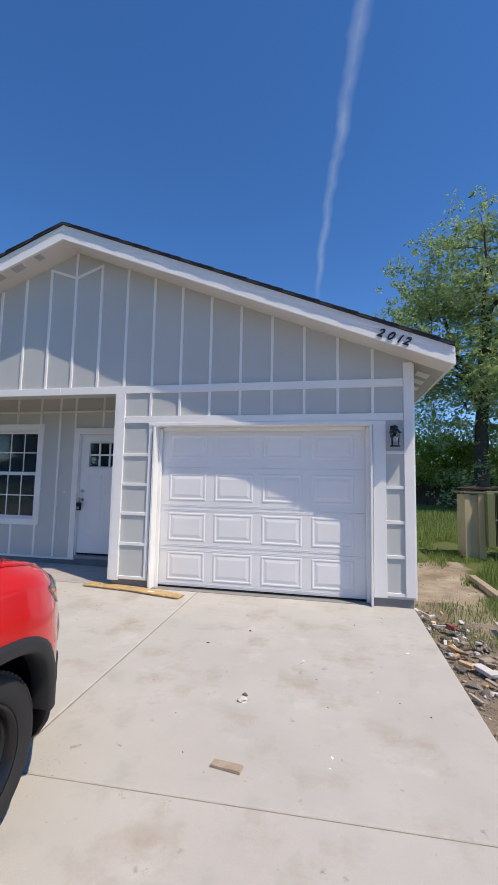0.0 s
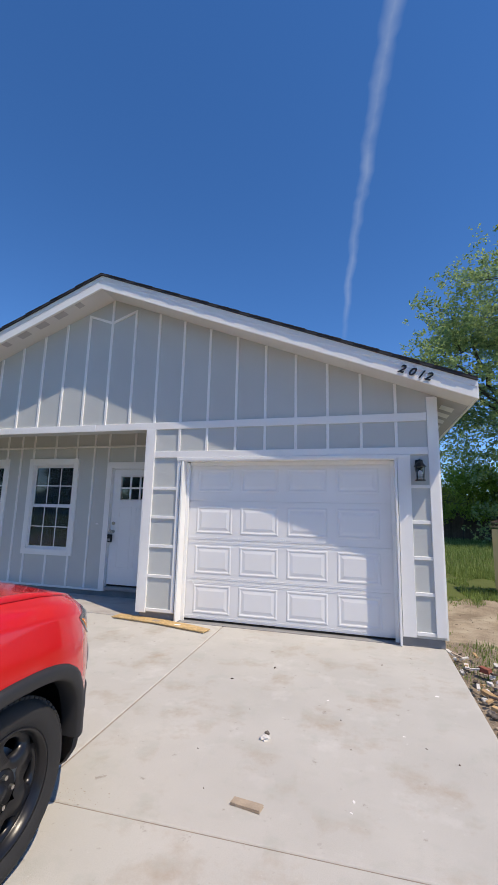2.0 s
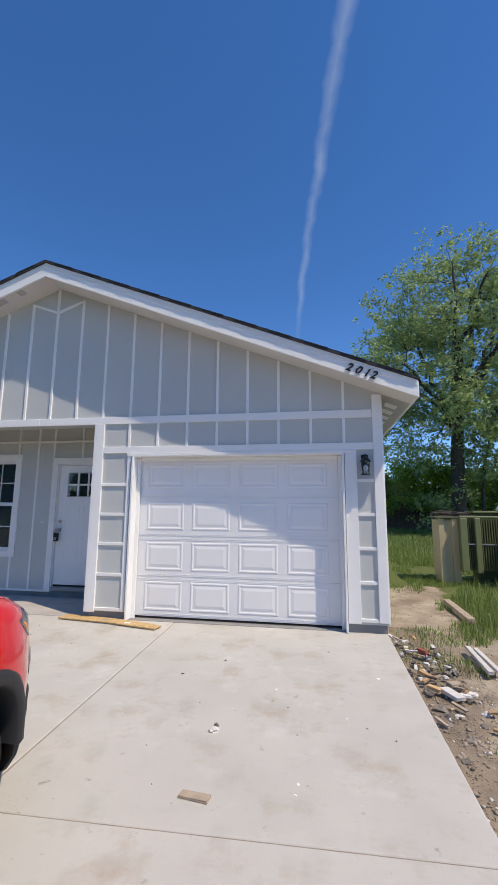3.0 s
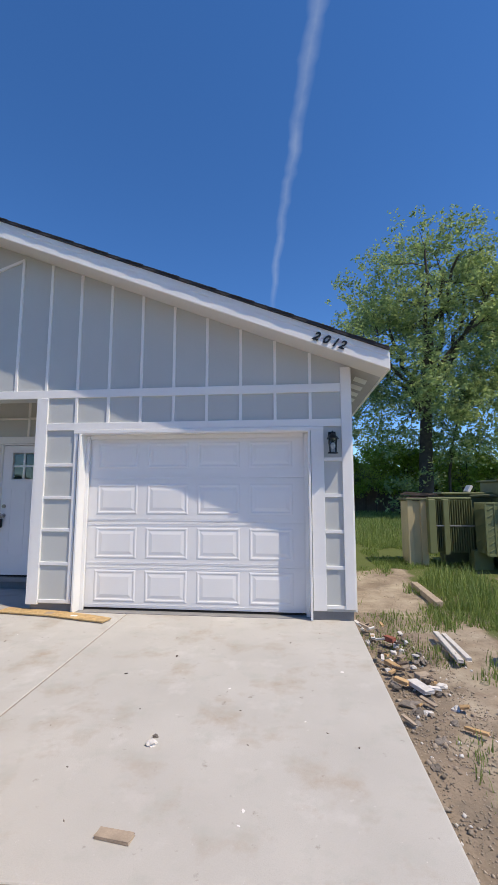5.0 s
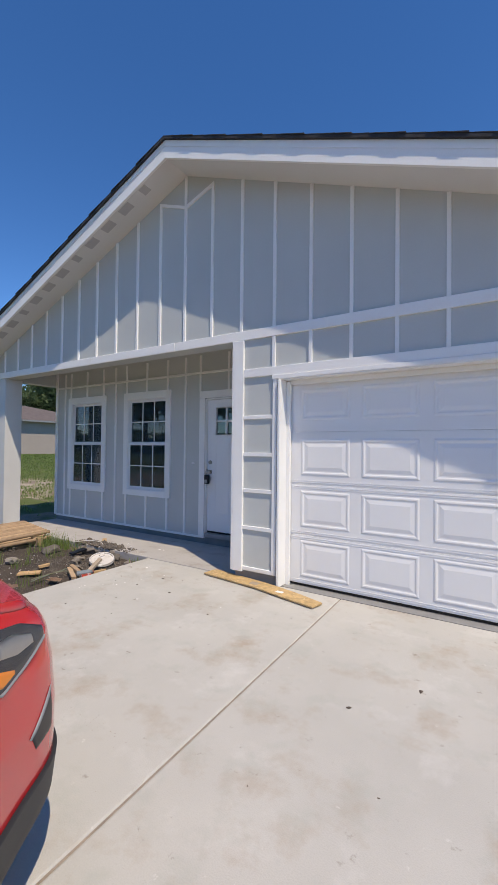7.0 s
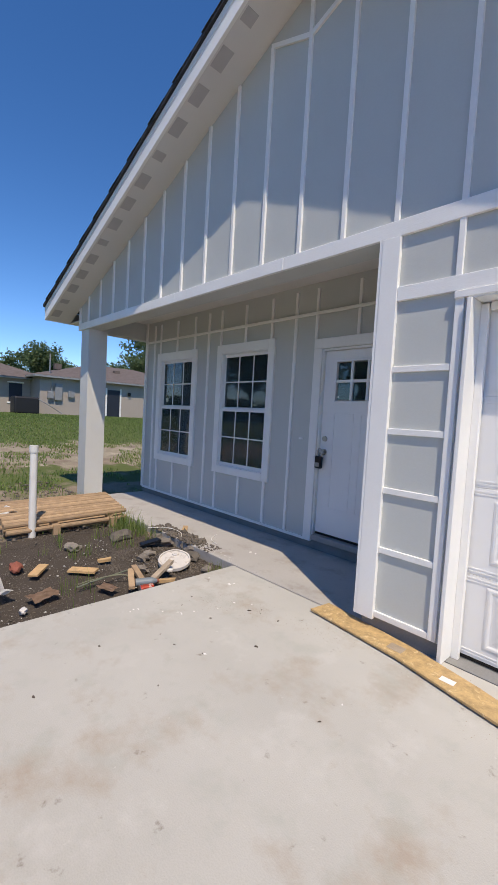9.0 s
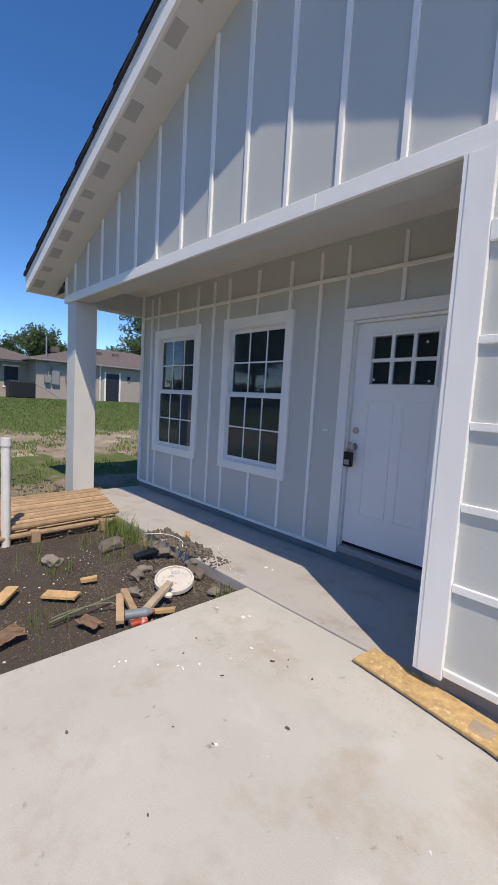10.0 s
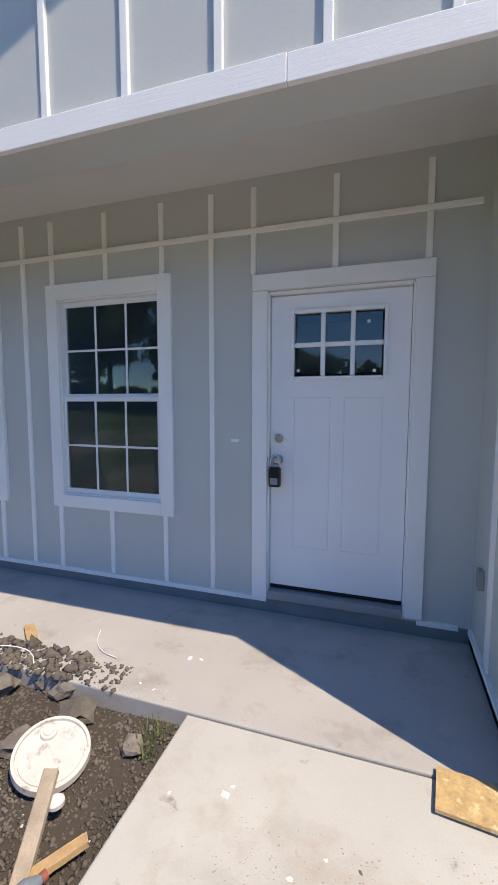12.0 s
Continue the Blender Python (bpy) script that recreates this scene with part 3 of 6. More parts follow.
# ---- windows, front door ----
def window(x0, x1, z0, z1, name):
    w = empty(name, (x0 + x1) / 2, PORCH, z0, "white vinyl sash window with grilles, dark inside", "window")
    struct(w, "white vinyl sash window with grilles, dark inside", "window")
    hw, h = (x1 - x0) / 2, z1 - z0
    cas = 0.105
    part("casing", box(-hw - cas, -hw, -0.03, 0.0, -0.1, h + 0.115, bevel=0.003), TRIM, w)
    part("casing", box(hw, hw + cas, -0.03, 0.0, -0.1, h + 0.115, bevel=0.003), TRIM, w)
    part("casing", box(-hw, hw, -0.03, 0.0, h, h + 0.115, bevel=0.003), TRIM, w)
    part("window_sill", box(-hw, hw, -0.032, 0.0, -0.1, 0.0, bevel=0.003), TRIM, w)
    for a, b, c, d in ((-hw, -hw + 0.014, 0, h), (hw - 0.014, hw, 0, h), (-hw + 0.014, hw - 0.014, 0, 0.014), (-hw + 0.014, hw - 0.014, h - 0.014, h)):
        part("window_frame", box(a, b, -0.015, 0.07, c, d, bevel=0.004), VINYL, w)
    mid = h * 0.515
    for k, (c, d, y) in enumerate(((0.014, mid, 0.0), (mid - 0.02, h - 0.014, 0.028))):
        sash = part("sash", box(-hw + 0.014, hw - 0.014, y, y + 0.025, c, c + 0.04, bevel=0.003), VINYL, w)
        part("rail", box(-hw + 0.014, hw - 0.014, y, y + 0.025, d - 0.04, d, bevel=0.003), VINYL, sash)
        for a, b in ((-hw + 0.014, -hw + 0.034), (hw - 0.034, hw - 0.014)):
            part("stile", box(a, b, y, y + 0.025, c + 0.04, d - 0.04, bevel=0.003), VINYL, sash)
        pane = part("pane", box(-hw + 0.03, hw - 0.03, y + 0.010, y + 0.013, c + 0.03, d - 0.03), GLASS, sash)
        pane.visible_shadow = False
        gw = 2 * (hw - 0.034)
        for i in (1, 2):
            xx = -hw + 0.034 + gw * i / 3
            part("grille_bar", box(xx - 0.008, xx + 0.008, y + 0.004, y + 0.009, c + 0.04, d - 0.04), VINYL, sash)
        zz = (c + d) / 2
        part("grille_bar", box(-hw + 0.034, hw - 0.034, y + 0.003, y + 0.008, zz - 0.008, zz + 0.008), VINYL, sash)
    part("sticker", box(-hw + 0.1, -hw + 0.2, 0.016, 0.0165, mid - 0.3, mid - 0.06), PAPER, w, "pale paper sticker inside the glass")
    return w


window(-7.66, -6.76, 0.735, 2.285, "window_1")
window(-6.05, -5.15, 0.735, 2.285, "window_2")

fd = empty("door_front", -3.8725, PORCH, 0.2, "closed white front door with six small panes", "door")
struct(fd, "closed white front door with six small panes", "door")
hw, DH = 0.442, 1.99
slab = bmesh.new()
LX, LZ0, LZ1 = 0.285, 1.46, 1.87
box(-hw, -LX, 0.04, 0.085, 0, DH, slab)
box(LX, hw, 0.04, 0.085, 0, DH, slab)
box(-LX, LX, 0.04, 0.085, 0, LZ0, slab)
box(-LX, LX, 0.04, 0.085, LZ1, DH, slab)
part("leaf", slab, DOORPAINT, fd)
for a, b, c, d in ((-LX - 0.025, -LX, LZ0 - 0.025, LZ1 + 0.025), (LX, LX + 0.025, LZ0 - 0.025, LZ1 + 0.025), (-LX, LX, LZ0 - 0.025, LZ0), (-LX, LX, LZ1, LZ1 + 0.025)):
    part("lite_frame", box(a, b, 0.028, 0.042, c, d, bevel=0.004), DOORPAINT, fd)
for i in range(3):
    for j in range(2):
        cw, ch = 2 * LX / 3, (LZ1 - LZ0) / 2
        a, c = -LX + i * cw, LZ0 + j * ch
        p = part("pane", box(a + 0.012, a + cw - 0.012, 0.055, 0.06, c + 0.012, c + ch - 0.012), GLASS, fd)
        p.visible_shadow = False
for i in (1, 2):
    x = -LX + 2 * LX * i / 3
    part("muntin", box(x - 0.015, x + 0.015, 0.034, 0.08, LZ0, LZ1, bevel=0.004), DOORPAINT, fd)
part("muntin", box(-LX, LX, 0.035, 0.079, (LZ0 + LZ1) / 2 - 0.015, (LZ0 + LZ1) / 2 + 0.015, bevel=0.004), DOORPAINT, fd)
for x, z in ((0.19, 1.80), (-0.26, 1.50), (0.23, 1.49)):
    part("spacer_dot", box(x - 0.01, x + 0.01, 0.0535, 0.0548, z - 0.01, z + 0.01), VINYL, fd)
for x0, x1 in ((-0.29, -0.04), (0.04, 0.29)):
    bm = bmesh.new()
    for a, b, c, d in ((x0, x0 + 0.012, 0.28, 1.32), (x1 - 0.012, x1, 0.28, 1.32), (x0, x1, 0.28, 0.292), (x0, x1, 1.308, 1.32)):
        box(a, b, 0.036, 0.041, c, d, bm, bevel=0.002)
    part("panel_mould", bm, DOORPAINT, fd)
for a, b in ((-hw - 0.118, -hw - 0.012), (hw + 0.014, hw + 0.12)):
    part("casing", box(a, b, -0.03, 0.0, -0.11 if a < 0 else -0.075, 2.018, bevel=0.003), TRIM, fd)
part("casing", box(-hw - 0.118, hw + 0.12, -0.031, 0.0, 2.02, 2.125, bevel=0.003), TRIM, fd)
for a, b in ((-hw - 0.014, -hw - 0.003), (hw + 0.003, hw + 0.014)):
    part("jamb", box(a, b, 0.0, 0.12, -0.1, 2.01), TRIM, fd)
part("jamb", box(-hw, hw, 0.0, 0.12, 1.995, 2.014), TRIM, fd)
part("threshold", box(-hw, hw, -0.03, 0.13, -0.09, -0.03, bevel=0.006), METALGREY, fd, "dull grey threshold")
part("door_sweep", box(-hw, hw, 0.045, 0.08, -0.028, -0.002), BLACK, fd)
part("deadbolt", cyl((-0.385, 0.041, 1.04), (-0.385, 0.02, 1.04), 0.031, 0.027, 24), NICKEL, fd, "round nickel deadbolt")
part("knob_rose", cyl((-0.385, 0.041, 0.895), (-0.385, 0.03, 0.895), 0.033, 0.03, 24), NICKEL, fd)
knob = bmesh.new()
bmesh.ops.create_uvsphere(knob, u_segments=20, v_segments=12, radius=0.03, matrix=pose(-0.385, -0.012, 0.895) @ Matrix.Diagonal((1, 0.8, 1, 1)))
cyl((-0.385, 0.03, 0.895), (-0.385, -0.005, 0.895), 0.013, n=12, bm=knob)
part("knob", knob, NICKEL, fd, "round nickel knob", smooth=True)
lockbox = empty("lock_box", -3.8725 - 0.395, PORCH - 0.03, 0.2 + 0.8, "black key lock box hung on the door knob", "lock box")
part("body", box(-0.04, 0.04, -0.03, 0.02, -0.085, 0.05, bevel=0.012), BLACK, lockbox)
part("dial_plate", box(-0.026, 0.026, -0.034, -0.029, -0.065, -0.02, bevel=0.002), METALGREY, lockbox)
part("shackle", tube([(-0.03, 0, 0.045), (-0.03, 0, 0.10), (-0.015, 0, 0.13), (0.015, 0, 0.13), (0.03, 0, 0.10), (0.03, 0, 0.045)], 0.006, 8), NICKEL, lockbox)
bell = empty("door_bell", -4.563, PORCH - 0.001, 1.222, "small white door bell button on grey siding", "door bell")
part("plate", box(-0.03, 0.03, -0.012, 0, -0.012, 0.012, bevel=0.004), VINYL, bell)

# wall lantern beside the garage door
lan = empty("wall_lantern", 0.715, WALL, 2.05, "black wall lantern with a clear glass chimney", "wall lantern")
part("back_plate", box(-0.045, 0.045, -0.02, 0.0, -0.02, 0.13, bevel=0.01), BLACK, lan)
part("arm", tube([(0, -0.01, 0.09), (0, -0.05, 0.125), (0, -0.10, 0.12), (0, -0.10, 0.09)], 0.01, 8), BLACK, lan)
hood = bmesh.new()
cyl((0, -0.10, 0.03), (0, -0.10, 0.075), 0.075, 0.04, 20, hood)
cyl((0, -0.10, 0.075), (0, -0.10, 0.10), 0.04, 0.012, 20, hood)
part("hood", hood, BLACK, lan)
cage = bmesh.new()
for k in range(4):
    a = math.pi / 4 + k * math.pi / 2
    c, s = math.cos(a), math.sin(a)
    cyl((0.06 * c, -0.10 + 0.06 * s, 0.035), (0.05 * c, -0.10 + 0.05 * s, -0.125), 0.006, n=6, bm=cage)
cyl((0, -0.10, -0.14), (0, -0.10, -0.125), 0.06, 0.06, 20, cage)
part("cage", cage, BLACK, lan)
part("glass", cyl((0, -0.10, -0.124), (0, -0.10, 0.03), 0.042, 0.05, 20, caps=False), CLEAR, lan, "clear glass chimney", smooth=True)
bulb = bmesh.new()
bmesh.ops.create_uvsphere(bulb, u_segments=14, v_segments=10, radius=0.026, matrix=pose(0, -0.10, -0.05) @ Matrix.Diagonal((1, 1, 1.5, 1)))
part("bulb", bulb, VINYL, lan, "white bulb", smooth=True)


# ---- the red car ----
CX, CY = -2.17, 1.43     # middle of the front axle
car = empty("car", CX, CY, 0, "bright red compact suv parked on the driveway", "car")
PLAN = [(-3.45, 0.60), (-3.38, 0.76), (-3.2, 0.85), (-2.6, 0.90), (-1.2, 0.90), (0.1, 0.90), (0.3, 0.89), (0.42, 0.858), (0.52, 0.80), (0.61, 0.735), (0.70, 0.67), (0.80, 0.605), (0.89, 0.53), (0.95, 0.40), (0.985, 0.2), (0.995, 0.0)]
TOPZ = [(-3.45, 0.95), (-3.2, 1.05), (-1.5, 1.08), (-0.6, 1.09), (-0.2, 1.085), (0.2, 1.065), (0.45, 1.03), (0.65, 0.975), (0.8, 0.93), (0.995, 0.88)]
SIDE = [(0.0, 0.86), (0.05, 0.93), (0.12, 0.975), (0.3, 1.0), (0.55, 1.005), (0.75, 0.985), (0.9, 0.95), (0.96, 0.91), (1.0, 0.84)]


def curve(table, v):
    return float(np.interp(v, [a for a, b in table], [b for a, b in table]))


def rounded(points, passes):
    for _ in range(passes):
        out = [points[0]]
        for (a, b), (c, d) in zip(points, points[1:]):
            out += [(0.75 * a + 0.25 * c, 0.75 * b + 0.25 * d), (0.25 * a + 0.75 * c, 0.25 * b + 0.75 * d)]
        points = out + [points[-1]]
    return points


PLANC = rounded(PLAN, 3)
RUN = [0.0]
for (a, b), (c, d) in zip(PLANC, PLANC[1:]):
    RUN.append(RUN[-1] + math.hypot(c - a, d - b))
CUT = 3.0                # squareness of the wheel arches


def plan_at(s):
    return float(np.interp(s, RUN, [p[0] for p in PLANC])), float(np.interp(s, RUN, [p[1] for p in PLANC]))


def run_at(y):
    return float(np.interp(y, [p[0] for p in PLANC], RUN))


def skin(s, f):
    """A point of the car's side at a run along its plan and a share of its height."""
    y, w = plan_at(s)
    top = curve(TOPZ, y)
    low = 0.22 + 0.05 * max(0.0, y - 0.5)
    k = curve(SIDE, f)
    z = low + (top - low) * f
    if y > 0.3:
        y = 0.3 + (y - 0.3) * (1 - 0.55 * (1.005 - k))
    return Vector((w * k, y, z))


def skin_z(s, z):
    y, w = plan_at(s)
    low = 0.22 + 0.05 * max(0.0, y - 0.5)
    return skin(s, min(1.0, max(0.0, (z - low) / (curve(TOPZ, y) - low))))


runs = list(np.linspace(0, run_at(-0.9), 44)) + list(np.linspace(run_at(-0.9), RUN[-1], 120))[1:]
NZ, NT = 60, 7
grid = []
for s0 in runs:
    ring = [tuple(skin(s0, k / (NZ - 1))) for k in range(NZ)]
    ex, ey, ez = ring[-1]
    for k in range(1, NT + 1):
        f = k / NT
        ring.append((ex * (1 - f), ey, ez + 0.035 * math.sin(f * math.pi / 2)))
    grid.append(ring)
NR = NZ + NT
shell = {}


def in_arch(y, z, r):
    return any(abs(y - wy) ** CUT + abs(z - 0.345) ** CUT < r ** CUT for wy in (0.0, -2.62))


def where(y, z, f, k):
    """Which part of the car a piece of the shell belongs to; f: its height as a share of the side."""
    if k >= NZ - 1:
        return "hood" if y > -0.62 else "body"
    if in_arch(y, z, 0.43):
        return ""
    if f < (0.30 if y > 0.3 else 0.20):
        return "lower_cladding"
    if y > 0.96 and 0.55 < f < 0.85:
        return "grille"
    return "body"


for side in (1, -1):
    for i in range(len(runs) - 1):
        for k in range(NR - 1):
            q = (grid[i][k], grid[i + 1][k], grid[i + 1][k + 1], grid[i][k + 1])
            c = np.mean(q, axis=0)
            name = where(c[1], c[2], (k + 0.5) / (NZ - 1), k)
            if name:
                shell.setdefault(name, []).append([(side * a, b, d) for a, b, d in (q if side > 0 else q[::-1])])
LOOK = {"body": RED, "hood": RED, "lower_cladding": CLAD, "grille": BLACK}
for name, quads in shell.items():
    bm = bmesh.new()
    for q in quads:
        bm.faces.new([bm.verts.new(v) for v in q])
    bmesh.ops.remove_doubles(bm, verts=bm.verts, dist=1e-4)
    lift = {"hood": 0.006, "lower_cladding": 0.012, "grille": -0.01}.get(name, 0)
    if lift:
        bm.normal_update()
        for v in bm.verts:
            v.co += v.normal * lift
        edge = bmesh.ops.extrude_edge_only(bm, edges=[e for e in bm.edges if e.is_boundary])
        for v in edge["geom"]:
            if isinstance(v, bmesh.types.BMVert):
                v.co.x *= 0.985
                v.co.z -= 0.012 if name == "hood" else 0.0
                v.co.y -= 0.01
    part(name, bm, LOOK[name], car, {"body": "glossy red bodywork", "lower_cladding": "matte black lower cladding"}.get(name, ""), smooth=True)


def patch(name, low, high, lift, material, side, label, parent=None, n=28, m=10):
    """A lamp or recess laid on the car's skin between two edges given as (y, z) along the plan."""
    bm = bmesh.new()
    s_lo = [(run_at(y), z) for y, z in low]
    s_hi = [(run_at(y), z) for y, z in high]
    rows = []
    for i in range(n + 1):
        f = i / n
        a = s_lo[0][0] + (s_lo[-1][0] - s_lo[0][0]) * f
        b = s_hi[0][0] + (s_hi[-1][0] - s_hi[0][0]) * f
        za, zb = curve(s_lo, a), curve(s_hi, b)
        row = []
        for j in range(m + 1):
            g = j / m
            s0, z0 = a + (b - a) * g, za + (zb - za) * g
            p = skin_z(s0, z0)
            nrm = (skin_z(s0 + 0.01, z0) - p).cross(skin_z(s0, z0 + 0.01) - p).normalized()
            if nrm.x < 0:
                nrm = -nrm
            bulge = lift * (1 if 0 < i < n and 0 < j < m else 0.25)
            p = p + nrm * bulge
            row.append(bm.verts.new((side * p.x, p.y, p.z)))
        rows.append(row)
    for a, b in zip(rows, rows[1:]):
        for j in range(m):
            bm.faces.new((a[j], b[j], b[j + 1], a[j + 1]))
    bmesh.ops.recalc_face_normals(bm, faces=bm.faces)
    return part(name, bm, material, parent or car, label, smooth=True)


for side in (1, -1):
    lamp = patch("headlight", [(0.40, 0.930), (0.50, 0.862), (0.62, 0.805), (0.72, 0.812), (0.85, 0.838)], [(0.40, 0.938), (0.52, 0.952), (0.66, 0.942), (0.76, 0.915), (0.86, 0.862)], 0.004, LAMPDARK, side, "dark clear headlight with a grey rim")
    patch("turn_signal", [(0.43, 0.915), (0.50, 0.872), (0.62, 0.815), (0.68, 0.822)], [(0.43, 0.922), (0.50, 0.905), (0.57, 0.885), (0.68, 0.828)], 0.008, AMBER, side, "amber turn signal", lamp)
    patch("reflector", [(0.62, 0.885), (0.70, 0.855), (0.78, 0.85)], [(0.62, 0.925), (0.70, 0.912), (0.78, 0.875)], 0.008, NICKEL, side, "dull reflector bowl", lamp)
    patch("lamp_rim", [(0.40, 0.924), (0.50, 0.855), (0.62, 0.797), (0.72, 0.804), (0.86, 0.832)], [(0.40, 0.930), (0.50, 0.862), (0.62, 0.805), (0.72, 0.812), (0.85, 0.838)], 0.006, METALGREY, side, "grey lamp rim", lamp, m=3)
    fog = patch("fog_lamp_recess", [(0.76, 0.545), (0.85, 0.54)], [(0.735, 0.60), (0.85, 0.675)], 0.003, BLACK, side, "black fog lamp recess")
    patch("recess_trim", [(0.735, 0.59), (0.85, 0.662)], [(0.725, 0.60), (0.85, 0.678)], 0.006, METALGREY, side, "grey recess trim", fog, n=6, m=6)
# cabin
cab = [(-0.55, 1.08, 0.80), (-0.75, 1.20, 0.76), (-1.25, 1.56, 0.64), (-1.5, 1.63, 0.62), (-2.6, 1.62, 0.60), (-3.05, 1.52, 0.60), (-3.38, 1.10, 0.72)]
cv, cf = [], []
for y, z, w in cab:
    cv += [(-0.86, y, 1.06), (-w, y, z), (w, y, z), (0.86, y, 1.06)]
for i in range(len(cab) - 1):
    a, b = 4 * i, 4 * i + 4
    cf += [(a, a + 1, b + 1, b), (a + 2, a + 3, b + 3, b + 2)]
raw("side_glass", cv, cf, CARGLASS, car, "dark tinted side glass", smooth=False)
rf = [(4 * i + 1, 4 * i + 2, 4 * i + 6, 4 * i + 5) for i in range(2, 5)]
raw("roof_panel", [(x, y, z + 0.02) for x, y, z in cv], rf, RED, car, "red roof panel")
raw("windscreen", [(x, y, z + 0.008) for x, y, z in (cv[1], cv[2], cv[6], cv[5], cv[10], cv[9])], [(0, 1, 2, 3), (3, 2, 4, 5)], CARGLASS, car, "dark windscreen")
raw("rear_glass", [(x, y, z + 0.008) for x, y, z in (cv[21], cv[22], cv[26], cv[25])], [(0, 1, 2, 3)], CARGLASS, car, "dark rear glass")
for s in (1, -1):
    for y0, y1 in ((-1.2, -1.28), (-1.98, -2.06), (-2.75, -2.85)):
        cyl_b = bmesh.new()
        cyl((s * 0.875, y0, 1.06), (s * 0.625, y0 - 0.02, 1.60), 0.03, 0.03, 8, cyl_b)
        part("pillar", cyl_b, RED, car)
    m = box(0, 0.16, -0.1, 0.06, 0, 0.12, bevel=0.03)
    bmesh.ops.translate(m, verts=m.verts, vec=(0.86 if s > 0 else -1.02, -0.95, 1.08))
    part("side_mirror", m, RED, car)
    t = box(0.0, 0.1, -3.44, -3.3, 0.78, 0.98, bevel=0.02)
    bmesh.ops.translate(t, verts=t.verts, vec=(0.62 if s > 0 else -0.72, 0, 0))
    part("tail_light", t, mat("red lens", (0.35, 0.01, 0.01), 0.2, bump=0), car)


def lathe(profile, n=40, bm=None):
    """Turn (x, r) points about the x axis."""
    bm = bm or bmesh.new()
    rings = []
    for x, r in profile:
        rings.append([bm.verts.new((x, r * math.cos(2 * math.pi * i / n), r * math.sin(2 * math.pi * i / n))) for i in range(n)])
    for a, b in zip(rings, rings[1:]):
        for i in range(n):
            j = (i + 1) % n
            bm.faces.new((a[i], a[j], b[j], b[i]))
    bmesh.ops.recalc_face_normals(bm, faces=bm.faces)
    return bm


WR = 0.345


def wheel_face(s):
    """A dished steel face with five rounded windows round the hub."""
    bm = bmesh.new()

    def at(u, v, k, push=0.0):
        r = 0.148 + 0.062 * u
        a = 2 * math.pi * (k + 0.5 * v) / 5 + 0.3
        x = 0.838 + 0.020 * math.sin(min(1.0, max(0.0, (r - 0.07) / 0.13)) * math.pi) - push
        return (s * x, r * math.sin(a), r * math.cos(a))

    n = 24
    for k in range(5):
        outer, inner, deep = [], [], []
        for i in range(n):
            a = 2 * math.pi * (i + 0.5) / n
            c, d = math.cos(a), math.sin(a)
            m = max(abs(c), abs(d))
            wide = 0.50 + 0.16 * c
            outer.append(bm.verts.new(at(c / m, d / m, k)))
            inner.append(bm.verts.new(at(0.12 + 0.62 * c, wide * d, k)))
            deep.append(bm.verts.new(at(0.12 + 0.58 * c, wide * 0.93 * d, k, 0.035)))
        for i in range(n):
            j = (i + 1) % n
            bm.faces.new((outer[i], outer[j], inner[j], inner[i]))
            bm.faces.new((inner[i], inner[j], deep[j], deep[i]))
    bmesh.ops.remove_doubles(bm, verts=bm.verts, dist=2e-4)
    bmesh.ops.recalc_face_normals(bm, faces=bm.faces)
    return bm


